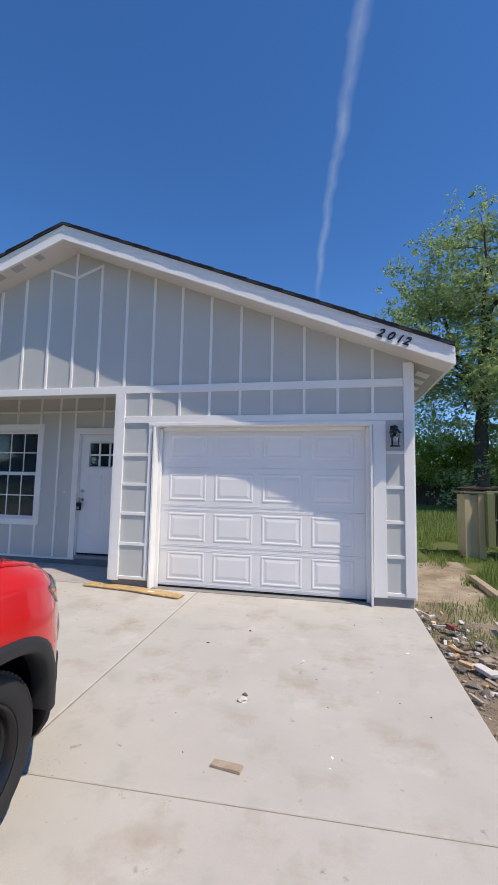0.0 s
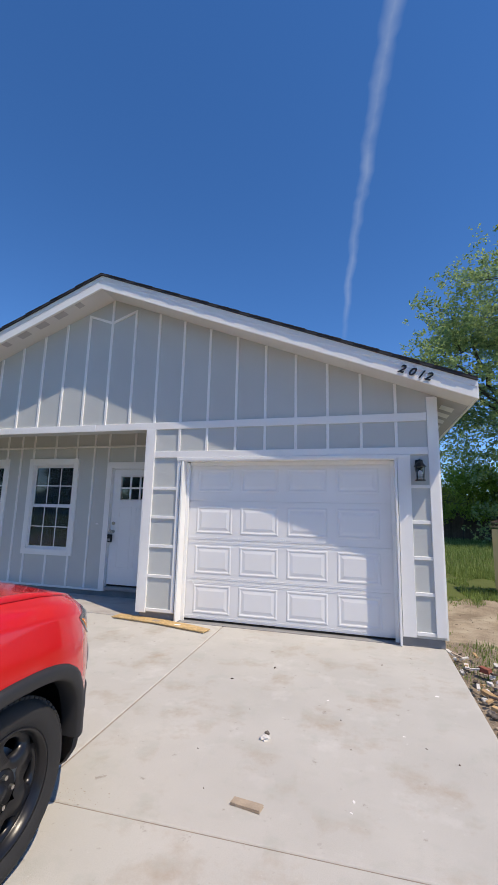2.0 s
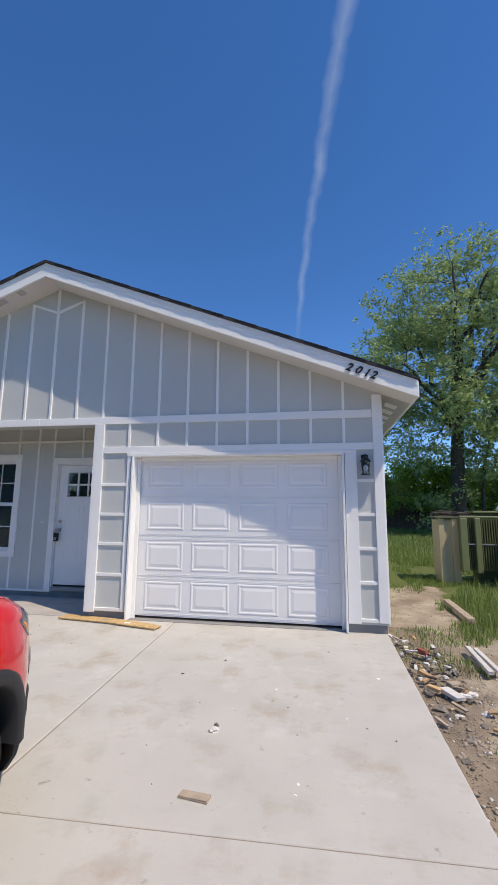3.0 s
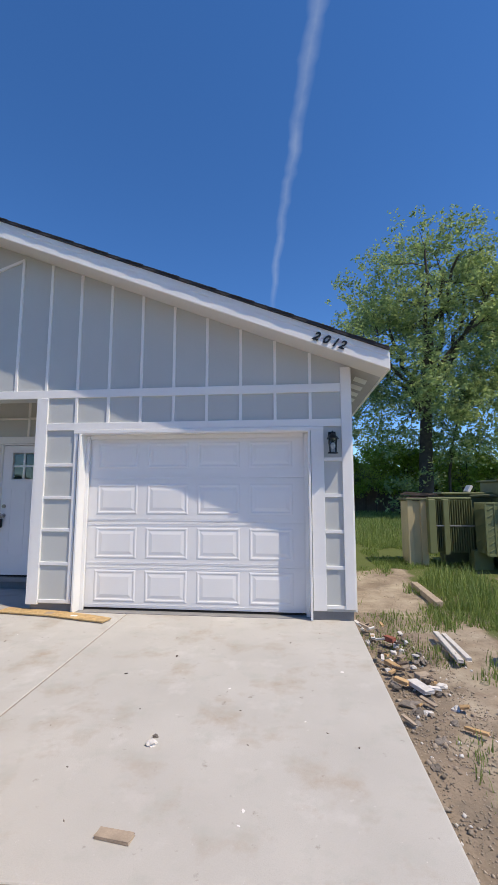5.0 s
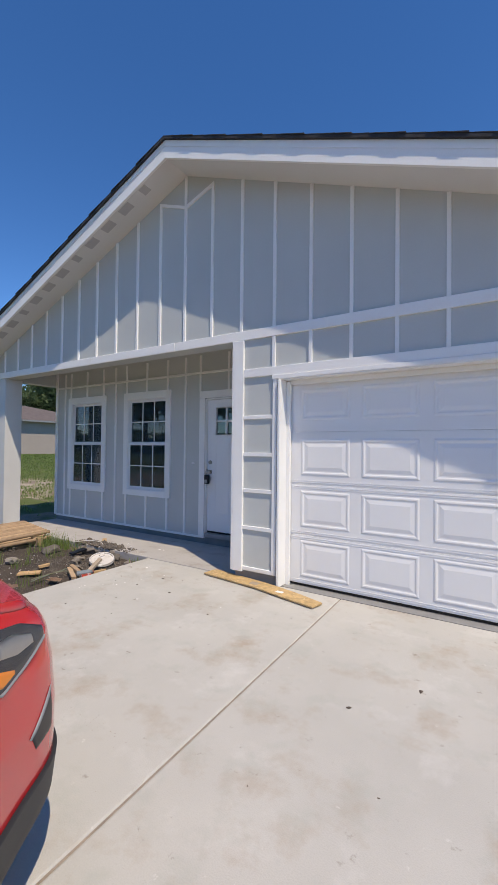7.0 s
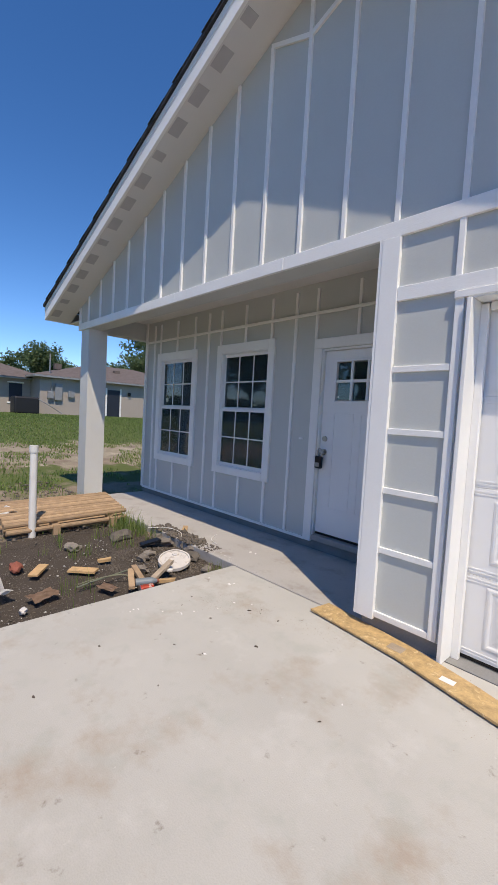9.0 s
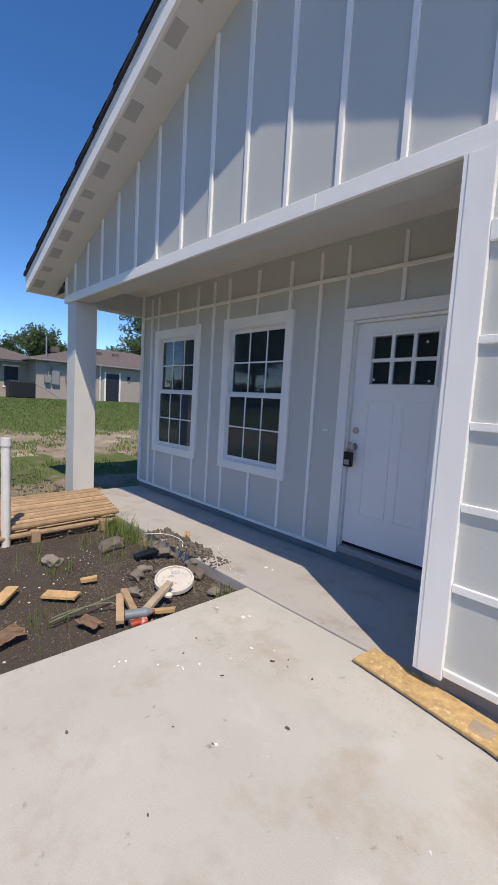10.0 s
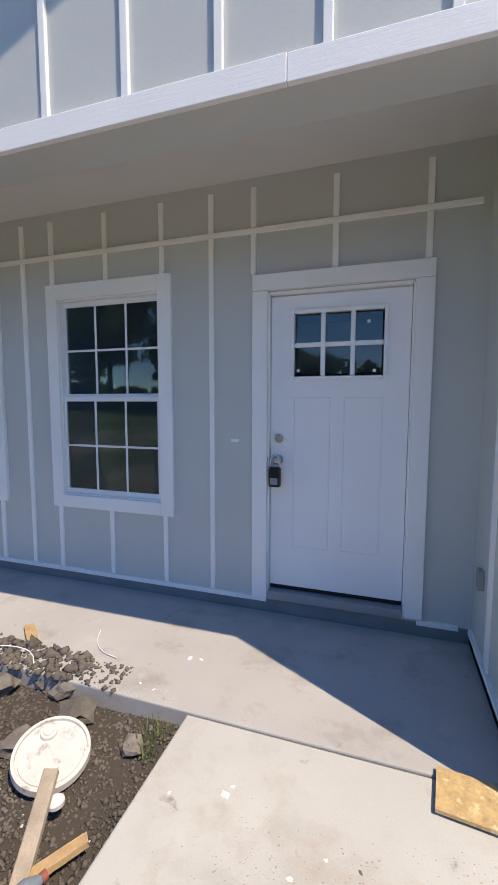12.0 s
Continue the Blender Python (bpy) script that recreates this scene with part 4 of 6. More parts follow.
for s in (1, -1):
    for wy in (0.0, -2.62):
        wheel = part("wheel", lathe([(0.60 * s, 0.21), (0.80 * s, 0.215), (0.872 * s, 0.228), (0.880 * s, 0.234), (0.878 * s, 0.222), (0.845 * s, 0.213), (0.838 * s, 0.209)], 48), RIM, car, "black painted wheel", smooth=True)
        wheel.location = (-s * 0.035, wy, WR)
        part("tyre", lathe([(0.66 * s, 0.225), (0.655 * s, 0.29), (0.68 * s, WR - 0.012), (0.72 * s, WR), (0.82 * s, WR), (0.855 * s, WR - 0.006), (0.878 * s, WR - 0.024), (0.892 * s, 0.295), (0.891 * s, 0.27), (0.888 * s, 0.25), (0.876 * s, 0.231)], 64), RUBBER, wheel, "black rubber tyre", smooth=True)
        for k in range(72):
            a = 2 * math.pi * k / 72
            if s < 0 or wy < -1:
                break
            bm = box(0.79, 0.862, -0.0125, 0.0125, WR - 0.02, WR + 0.0012, bevel=0.002)
            bmesh.ops.rotate(bm, verts=bm.verts, cent=(0, 0, 0), matrix=Matrix.Rotation(a, 3, "X"))
            part("tread_block", bm, RUBBER, wheel)
        part("wheel_face", wheel_face(s), RIM, wheel, smooth=True)
        part("brake_disc", cyl((s * 0.775, 0, 0), (s * 0.79, 0, 0), 0.15, 0.15, 32), METALGREY, wheel, "dull steel brake disc")
        for k in range(5):
            a = 2 * math.pi * k / 5 + 0.3
            nut = cyl((s * 0.835, 0.057 * math.sin(a), 0.057 * math.cos(a)), (s * 0.862, 0.057 * math.sin(a), 0.057 * math.cos(a)), 0.011, 0.009, 8)
            part("wheel_nut", nut, NICKEL, wheel, "steel wheel nut")
        part("hub", lathe([(0.838 * s, 0.0865), (0.846 * s, 0.08), (0.846 * s, 0.035), (0.866 * s, 0.03), (0.868 * s, 0.001)], 28), RIM, wheel, smooth=True)
        # arch trim and liner
        arch = bmesh.new()
        prev = None
        for k in range(31):
            a = math.radians(6 + 190 * k / 30)
            c, sn = math.cos(a), math.sin(a)
            q = (abs(c) ** CUT + abs(sn) ** CUT) ** (-1 / CUT)
            c, sn = c * q, sn * q
            row = [arch.verts.new((s * x, wy + r * c, WR + r * sn)) for x, r in ((0.78, 0.385), (0.900, 0.385), (0.918, 0.397), (0.922, 0.43), (0.910, 0.447), (0.885, 0.452))]
            for v in row[1:]:
                v.co.x += s * (curve(PLAN, v.co.y) - 0.90)
            if prev:
                for i in range(5):
                    arch.faces.new((prev[i], prev[i + 1], row[i + 1], row[i]))
            prev = row
        bmesh.ops.recalc_face_normals(arch, faces=arch.faces)
        part("wheel_arch", arch, CLAD, car, "matte black wheel arch trim", smooth=True)
        liner = bmesh.new()
        prev = None
        for k in range(25):
            a = math.radians(2 + 176 * k / 24)
            c, sn = math.cos(a), math.sin(a)
            q = 0.44 * (abs(c) ** CUT + abs(sn) ** CUT) ** (-1 / CUT)
            row = [liner.verts.new((s * x, wy + r * c, WR + r * sn)) for x, r in ((0.80, q), (0.55, q), (0.55, 0.02))]
            if prev:
                for i in range(2):
                    liner.faces.new((prev[i], prev[i + 1], row[i + 1], row[i]))
            prev = row
        part("arch_liner", liner, BLACK, car)
part("underbody", box(-0.70, 0.70, -3.3, 0.5, 0.2, 0.3), BLACK, car)


# ---- trees ----
def tree(name, x, y, height, spread, trunk_r, leaves, seed, label, leaf=LEAF, size=0.17, clear=0.22, bare=0.0):
    rnd = random.Random(seed)
    base = ground_z(x, y) - 0.1
    e = empty(name, x, y, base, label, "tree")
    V, F, tips = [], [], []

    def limb(p, d, length, r, depth):
        steps = 5 if depth < 2 else 3
        prev = None
        for k in range(steps + 1):
            f = k / steps
            rr = r * (1 - 0.55 * f)
            side = d.orthogonal().normalized()
            other = d.cross(side).normalized()
            n = 8 if depth == 0 else 5
            row = []
            for i in range(n):
                a = 2 * math.pi * i / n
                V.append(p + (side * math.cos(a) + other * math.sin(a)) * rr)
                row.append(len(V) - 1)
            if prev:
                for i in range(n):
                    j = (i + 1) % n
                    F.append((prev[i], prev[j], row[j], row[i]))
            prev = row
            if depth >= 2:
                tips.append((p.copy(), depth))
            if k == steps:
                break
            p = p + d * (length / steps)
            d = (d + Vector((rnd.uniform(-1, 1), rnd.uniform(-1, 1), rnd.uniform(-0.5, 0.8))) * (0.10 if depth == 0 else 0.22)).normalized()
            if depth < 4 and (depth > 0 or f > clear):
                for q in range(2 if depth == 0 else (2 if depth < 3 else 1)):
                    out = Vector((rnd.uniform(-1, 1), rnd.uniform(-1, 1), rnd.uniform(-0.15, 0.6))).normalized()
                    nd = (d * 0.45 + out).normalized()
                    nl = length * rnd.uniform(0.42, 0.62)
                    if depth == 0:
                        nl = spread * rnd.uniform(0.65, 1.0)
                    limb(p.copy(), nd, nl, rr * 0.5, depth + 1)

    limb(Vector((0, 0, 0)), Vector((0.04, 0.02, 1)).normalized(), height * 0.78, trunk_r, 0)
    raw("trunk", V, F, BARK, e, smooth=True)
    tips = [t for t, dp in tips]
    top = max(t.z for t in tips)
    LV, LF = np.zeros((leaves * 4, 3)), []
    pick = [tips[rnd.randrange(len(tips))] for _ in range(leaves)]
    rs = np.random.RandomState(seed)
    c = np.array([tuple(p) for p in pick]) + rs.normal(0, 0.33, (leaves, 3)) * (spread / 5.0)
    a = rs.normal(size=(leaves, 3))
    a /= np.linalg.norm(a, axis=1, keepdims=True)
    b = np.cross(a, rs.normal(size=(leaves, 3)))
    b /= np.linalg.norm(b, axis=1, keepdims=True)
    sz = size * rs.uniform(0.6, 1.3, (leaves, 1))
    LV[0::4], LV[1::4] = c - a * sz, c + b * sz * 0.45
    LV[2::4], LV[3::4] = c + a * sz, c - b * sz * 0.45
    LF = [(4 * i, 4 * i + 1, 4 * i + 2, 4 * i + 3) for i in range(leaves)]
    raw("crown", LV, LF, leaf, e)
    return e


def spreading_tree(x, y, fork, middle, radii, trunk_r, clusters, seed, label, lean=0.0, drop=0.0):
    """A big tree: a trunk that forks into limbs, twigs grown out to many leaf clusters inside a crown, sprays of leaves on each."""
    rnd, rs = random.Random(seed), np.random.RandomState(seed)
    e = empty("tree", x, y, ground_z(x, y) - 0.1, label, "tree")
    V, F = [], []
    nodes = []

    def branch(p, q, r0, r1, steps, wander, sides=5):
        prev, points = None, []
        d = (q - p).normalized()
        side = d.orthogonal().normalized()
        other = d.cross(side)
        bow = Vector((rnd.uniform(-1, 1), rnd.uniform(-1, 1), rnd.uniform(-0.3, 1))) * wander * (q - p).length
        for k in range(steps + 1):
            f = k / steps
            c = p.lerp(q, f) + bow * math.sin(f * math.pi) + Vector((rnd.uniform(-1, 1), rnd.uniform(-1, 1), rnd.uniform(-1, 1))) * (wander * 0.3 * (q - p).length if 0 < k < steps else 0)
            r = r0 + (r1 - r0) * f
            row = []
            for i in range(sides):
                a = 2 * math.pi * i / sides
                V.append(c + (side * math.cos(a) + other * math.sin(a)) * r)
                row.append(len(V) - 1)
            if prev:
                for i in range(sides):
                    j = (i + 1) % sides
                    F.append((prev[i], prev[j], row[j], row[i]))
            prev = row
            points.append((c, r))
        return points

    top = Vector((lean, 0, fork))
    branch(Vector((0, 0, 0)), top, trunk_r * 1.25, trunk_r * 0.85, 8, 0.015, 10)
    mid = Vector(middle)
    n_limbs = 9
    for k in range(n_limbs):
        a = 2 * math.pi * k / n_limbs + rnd.uniform(-0.25, 0.25)
        up = rnd.uniform(-0.45, 0.9) if k % 3 else rnd.uniform(0.3, 0.9)
        q = mid + Vector((math.cos(a) * radii[0] * 0.6, math.sin(a) * radii[1] * 0.6, up * radii[2] * 0.62))
        start = Vector((lean * (0.75 + 0.25 * (k % 2)), 0, fork * (1.0 if up > 0 else rnd.uniform(0.72, 0.95))))
        nodes += branch(start, q, trunk_r * rnd.uniform(0.42, 0.6), trunk_r * 0.16, 9, 0.10, 7)[2:]
    lead = mid + Vector((0.5, 0, radii[2] * 0.6))
    nodes += branch(top, lead, trunk_r * 0.7, trunk_r * 0.15, 9, 0.07, 7)
    ends = []
    while len(ends) < clusters:
        v = Vector((rnd.uniform(-1, 1), rnd.uniform(-1, 1), rnd.uniform(-1, 1)))
        if 0.28 < v.length < 1.0:
            edge = 0.82 + 0.36 * noise.noise(v.normalized() * 2.2 + Vector((seed, 0, 0)))
            v *= edge + 0.06
            ends.append(mid + Vector((v.x * radii[0], v.y * radii[1], v.z * radii[2] - drop * max(0.0, -v.z))))
    ends.sort(key=lambda q: (q - mid).length)
    for q in ends:
        c, r = min(nodes, key=lambda n: (n[0] - q).length_squared + (4 if n[1] < 0.02 else 0))
        nodes += branch(c, q, min(r * 0.7, 0.055), 0.012, 4, 0.10, 4)[1:]
    raw("trunk", V, F, BARK, e, smooth=True)
    sprays = []
    for q in ends:
        for _ in range(13):
            sprays.append(tuple(q + Vector((rnd.gauss(0, 0.44), rnd.gauss(0, 0.44), rnd.gauss(0.08, 0.25)))))
    per = 11
    c = np.repeat(np.array(sprays), per, axis=0)
    n = len(c)
    c = c + rs.normal(0, 0.115, (n, 3))
    a = rs.normal(size=(n, 3)) * (1, 1, 0.6)
    a /= np.linalg.norm(a, axis=1, keepdims=True)
    b = np.cross(a, rs.normal(size=(n, 3)))
    b /= np.linalg.norm(b, axis=1, keepdims=True)
    sz = 0.098 * rs.uniform(0.6, 1.3, (n, 1))
    LV = np.zeros((n * 4, 3))
    LV[0::4], LV[1::4] = c - a * sz, c + b * sz * 0.5
    LV[2::4], LV[3::4] = c + a * sz, c - b * sz * 0.5
    raw("crown", LV, [(4 * i, 4 * i + 1, 4 * i + 2, 4 * i + 3) for i in range(n)], LEAF, e)
    return e


spreading_tree(7.5, 24.0, 6.4, (0.8, 0.0, 10.3), (6.5, 4.6, 7.1), 0.34, 400, 3, "tall spreading broadleaf tree with fresh spring foliage", lean=0.25, drop=2.2)
spreading_tree(15.2, 25.5, 6.0, (-0.2, 0.0, 10.6), (5.4, 4.6, 7.0), 0.32, 240, 5, "tall broadleaf tree with a low crooked limb", lean=-0.5, drop=3.0)
spreading_tree(3.6, 30.0, 5.5, (0.3, 0.0, 8.2), (3.4, 3.0, 5.2), 0.14, 80, 8, "slender leaning tree with thin spring foliage", lean=-0.8, drop=1.0)
tree("tree", 8.9, 24.6, 8.5, 1.6, 0.10, 1500, 9, "slim straight young tree with thin foliage", size=0.10, clear=0.5)
for i, (x, y, s) in enumerate(((5.4, 27.0, 1.9), (7.0, 26.0, 1.7), (8.6, 27.5, 1.6), (10.8, 27, 1.9), (13.5, 26, 2.1), (3.6, 28, 1.6))):
    tree("bush", x, y, 3.0 * s / 1.4, 1.5 * s / 1.4, 0.05, 6000, 20 + i, "bright green leafy bush by the fence", BUSHLEAF, 0.085, 0.0)
for i in range(9):
    a = math.radians(-87 + i * 4.2)
    d = 66 + 9 * (i % 3)
    tree("tree", d * math.sin(a), 3 + d * math.cos(a), 4.6 + 0.8 * (i % 4), 3.8, 0.25, 13000, 40 + i, "distant dark green tree behind the houses", LEAFDK, 0.22, 0.08)
tree("tree", -44, 27.5, 8.6, 4.0, 0.25, 14000, 61, "dark green tree behind the neighbouring house", LEAFDK, 0.2, 0.1)
# across the street, seen in the window panes
for i in range(13):
    tree("tree", -36 + i * 4.6, -22 - 4 * (i % 2), (8.5 + 1.5 * (i % 3)) if i < 5 else 3.6 + 0.4 * (i % 3), 4.4 if i < 5 else 2.4, 0.25, 4500, 80 + i, "leafy tree across the street", LEAFDK, 0.42, 0.02)

def hedge(name, x0, x1, y, h, n, seed, label):
    rs = np.random.RandomState(seed)
    cx, cy = rs.uniform(x0, x1, n), y + rs.normal(0, 0.8, n)
    top = h * (0.75 + 0.25 * np.sin(cx * 0.9) * np.sin(cx * 0.37 + 1))
    cz = -0.1 + top * rs.uniform(0, 1, n) ** 0.7
    a = rs.normal(size=(n, 3)) * 0.22
    d = rs.normal(size=(n, 3)) * 0.14
    c0 = np.stack([cx, cy, cz], 1)
    V = np.zeros((4 * n, 3))
    V[0::4], V[1::4], V[2::4], V[3::4] = c0 - a, c0 + d, c0 + a, c0 - d
    return tagged(raw(name, V, [(4 * i, 4 * i + 1, 4 * i + 2, 4 * i + 3) for i in range(n)], LEAFDK), label, "hedge", kind="stuff")


hedge("hedge", -62, -9, -27, 4.2, 22000, 5, "dense green thicket across the street")
hedge("hedge", -14, 34, 37, 5.0, 22000, 7, "green thicket beyond the wooden fence")
hedge("hedge", -9, 34, -27, 2.6, 12000, 6, "low green thicket across the street")

# ---- wooden fence and roof beyond it ----
fence = empty("fence", 0, 29.4, 0, "dark weathered wooden privacy fence", "fence")
fz = ground_z(5, 29)
for i in range(150):
    x = -4 + i * 0.152
    part("fence_board", box(x, x + 0.145, -0.012, 0.012, fz - 0.05, fz + 1.75 + 0.05 * noise.noise((i * 0.7, 0, 0))), FENCEWOOD, fence)
for i in range(9):
    part("fence_post", box(-4 + i * 2.8, -3.9 + i * 2.8, 0.014, 0.12, fz - 0.1, fz + 1.85), FENCEWOOD, fence)


def small_house(name, x0, x1, y0, y1, h, roof_h, label, ridge_along="y"):
    z = ground_z((x0 + x1) / 2, (y0 + y1) / 2) - 0.1
    e = empty(name, 0, 0, z, label, "house", "neighbouring houses")
    part("wall", box(x0, x1, y0, y1, -0.2, h), TAUPE, e)
    o = 0.45
    a, b, c, d = x0 - o, x1 + o, y0 - o, y1 + o
    if ridge_along == "y":
        inset = (b - a) / 2
        r0, r1 = ((a + b) / 2, c + inset * 0.9), ((a + b) / 2, d - inset * 0.9)
    else:
        inset = (d - c) / 2
        r0, r1 = (a + inset * 0.9, (c + d) / 2), (b - inset * 0.9, (c + d) / 2)
    v = [(a, c, h), (b, c, h), (b, d, h), (a, d, h), (*r0, h + roof_h), (*r1, h + roof_h)]
    f = [(0, 1, 4), (1, 2, 5, 4), (2, 3, 5), (3, 0, 4, 5)] if ridge_along == "y" else [(0, 1, 5, 4), (1, 2, 5), (2, 3, 4, 5), (3, 0, 4)]
    raw("roof", v, f, BROWNROOF, e, "brown-grey shingle hip roof")
    part("eave_board", box(a, b, c, d, h - 0.12, h - 0.005), METALGREY, e)
    return e


nb = small_house("house", -44, -30.5, 11.2, 27.0, 2.62, 1.75, "taupe single-storey neighbouring house with brown shingle hip roof")
wing = part("wing", box(-43, -32.6, 7.2, 11.3, -0.2, 2.45), TAUPE, nb, "set-back taupe wing")
raw("wing_roof", [(-31.9, 6.6, 2.45), (-31.9, 12.5, 2.45), (-43.5, 12.5, 2.45), (-43.5, 6.6, 2.45), (-35.5, 9.4, 3.65), (-42, 9.4, 3.65)], [(0, 1, 4), (1, 2, 5, 4), (2, 3, 5), (3, 0, 4, 5)], BROWNROOF, nb, "brown-grey shingle hip roof")
part("wing_eave", box(-43.4, -31.95, 6.65, 12.4, 2.34, 2.445), METALGREY, nb)


def wall_item(parent, name, y, z0, z1, w, d, material, x=-30.5, label=""):
    return part(name, box(x - 0.02, x + d, y, y + w, z0, z1, bevel=0.01), material, parent, label)


wall_item(nb, "door", 15.7, 0.05, 2.05, 0.95, 0.03, DARKDOOR, label="dark blue front door")
for y in (15.58, 16.66):
    wall_item(nb, "door_trim", y, 0.05, 2.15, 0.11, 0.05, TRIM)
wall_item(nb, "porch_lamp", 17.3, 1.7, 1.95, 0.16, 0.14, BLACK)
wall_item(nb, "electric_panel", 12.1, 1.05, 2.15, 0.45, 0.16, METALGREY, label="grey electric panel")
wall_item(nb, "meter_box", 12.95, 1.3, 1.7, 0.4, 0.16, METALGREY)
wall_item(nb, "meter", 11.65, 1.15, 1.6, 0.34, 0.2, METALGREY, label="grey electric meter")
part("conduit", cyl((-30.4, 11.9, 1.3), (-30.4, 11.9, 2.6), 0.035), METALGREY, nb)
part("service_mast", cyl((-30.9, 11.9, 2.6), (-30.9, 11.9, 4.1), 0.04), METALGREY, nb, "grey service mast above the roof")
part("downspout", tube([(-30.05, 15.1, 2.5), (-30.42, 15.25, 2.1), (-30.42, 15.25, 0.1)], 0.045, 8), TRIM, nb, "white downspout")
for y in (13.2, 16.4, 17.8):
    part("roof_vent", box(-34.3, -33.9, y, y + 0.45, 3.4, 3.8), BROWNROOF, nb)
for y in (8.2, 9.9):
    wall_item(nb, "window", y, 0.8, 2.05, 0.8, 0.03, DARKDOOR, x=-32.6, label="dark window")
    wall_item(nb, "window_trim", y - 0.1, 0.7, 0.795, 1.0, 0.05, TRIM, x=-32.6)
    wall_item(nb, "window_trim", y - 0.1, 2.055, 2.15, 1.0, 0.05, TRIM, x=-32.6)
nb2 = small_house("house", -66, -48, 4.0, 19.0, 2.5, 2.0, "taupe neighbouring house farther off with brown roof")
for y in (6.2, 9.0, 12.5):
    part("window", box(-48.02, -47.95, y, y + 1.2, 0.9, 2.1), DARKDOOR, nb2, "dark window")
part("service_mast", cyl((-48.5, 8.0, 2.4), (-48.5, 8.0, 4.6), 0.04), METALGREY, nb2)
nb3 = small_house("house", 9, 19, 40, 50, 2.6, 2.0, "low house with red-brown roof beyond the fence")
nb4 = small_house("house", -3, 5, 44, 54, 2.6, 2.0, "low house with dark roof beyond the fence")
ac = empty("black_cart", -29.6, 10.1, ground_z(-29.6, 10.1), "black covered grill beside the neighbouring house", "grill")
part("cover", box(-0.5, 0.5, -0.7, 0.7, 0, 1.05, bevel=0.1), BLACKBIN, ac)
part("handle", tube([(0.45, 0.6, 0.95), (0.6, 1.4, 0.5), (0.65, 2.0, 0.1)], 0.03), METALGREY, ac)
binn = empty("trash_bin", -30.8, 7.3, ground_z(-30.8, 7.3), "black wheeled bin beside the neighbouring house", "bin")
part("tub", box(-0.3, 0.3, -0.3, 0.3, 0, 0.85, bevel=0.04), BLACKBIN, binn)
part("lid", box(-0.33, 0.33, -0.33, 0.33, 0.86, 0.92, bevel=0.02), BLACKBIN, binn)


# ---- discarded electrical equipment beside the house ----
def fins(e, n, x0, dx, y0, y1, z0, z1, material, name="fin"):
    for i in range(n):
        part(name, box(x0 + i * dx, x0 + i * dx + 0.018, y0, y1, z0, z1, bevel=0.004), material, e)


gz = ground_z(3.5, 9.5) - 0.03
cab1 = empty("metal_cabinet", 2.82, 9.45, gz, "tan metal equipment cabinet standing in grass", "cabinet")
part("body", box(-0.18, 0.17, 0.0, 0.6, 0, 1.36, bevel=0.015), TANMETAL, cab1)
part("side_post", box(-0.20, -0.09, -0.04, 0.02, 0, 1.38, bevel=0.008), TANMETAL, cab1)
part("side_post", box(0.06, 0.19, -0.06, 0.02, 0, 1.38, bevel=0.008), TANMETAL, cab1)
part("lid", box(-0.23, 0.22, -0.08, 0.66, 1.382, 1.42, bevel=0.01), OLIVEDK, cab1)
scrap = empty("scrap_wood_pile", 2.95, 9.75, gz + 1.42, "dark rotten boards piled on the cabinet", "wood scraps")
rnd_s = random.Random(12)
for i in range(14):
    w, ln = rnd_s.uniform(0.03, 0.06), rnd_s.uniform(0.18, 0.36)
    bm = box(-ln, ln, -w, w, 0, 0.022, bevel=0.004)
    bmesh.ops.rotate(bm, verts=bm.verts, cent=(0, 0, 0), matrix=Matrix.Rotation(rnd_s.uniform(-0.7, 0.7), 3, "Z") @ Matrix.Rotation(rnd_s.uniform(-0.12, 0.12), 3, "Y"))
    bmesh.ops.translate(bm, verts=bm.verts, vec=(rnd_s.uniform(-0.1, 0.18), rnd_s.uniform(-0.25, 0.25), 0.024 * (i // 4) + 0.02 * (i > 3)))
    part("board", bm, FENCEWOOD, scrap)
tank = empty("transformer_tank", 4.4, 8.5, gz, "large olive green transformer tank standing in grass", "transformer")
part("tank", box(0.0, 2.4, 0.0, 1.65, 0, 1.76, bevel=0.025), OLIVE, tank)
part("cover_plate", box(-0.05, 2.45, -0.05, 1.70, 1.762, 1.80, bevel=0.008), OLIVE, tank)
part("side_shelf", box(-1.05, -0.002, 1.02, 1.55, 1.50, 1.545, bevel=0.01), OLIVE, tank)
part("backing", box(-0.98, -0.003, 1.10, 1.50, 0.0, 1.498, bevel=0.02), OLIVEDK, tank)
part("base_panel", box(-0.62, -0.26, 0.62, 0.9, 0.0, 0.40, bevel=0.01), OLIVE, tank)
part("pipe", tube([(-0.5, 0.95, 1.46), (-0.25, 0.8, 1.48), (-0.02, 0.7, 1.46)], 0.03, 10), OLIVEDK, tank)
part("lifting_lug", box(-0.06, 0.0, 0.5, 0.6, 1.2, 1.32, bevel=0.01), OLIVEDK, tank)
bank = part("radiator_bank", box(-1.41, -1.27, 0.72, 1.18, 0.32, 1.40, bevel=0.012), OLIVE, tank, "olive cooling radiator with upright fins")
part("post", box(-1.13, -1.02, 0.70, 1.18, 0.30, 1.40, bevel=0.012), OLIVE, bank)
for i in range(3):
    part("fin", box(-1.245 + i * 0.04, -1.232 + i * 0.04, 0.76, 1.16, 0.36, 1.38, bevel=0.003), OLIVEDK, bank)
for i in range(10):
    part("fin", box(-0.995 + i * 0.047, -0.981 + i * 0.047, 0.74, 1.14, 0.34, 1.39, bevel=0.003), OLIVE, bank)
part("band", box(-1.27, -0.53, 0.725, 0.737, 0.86, 0.885), METALGREY, bank)
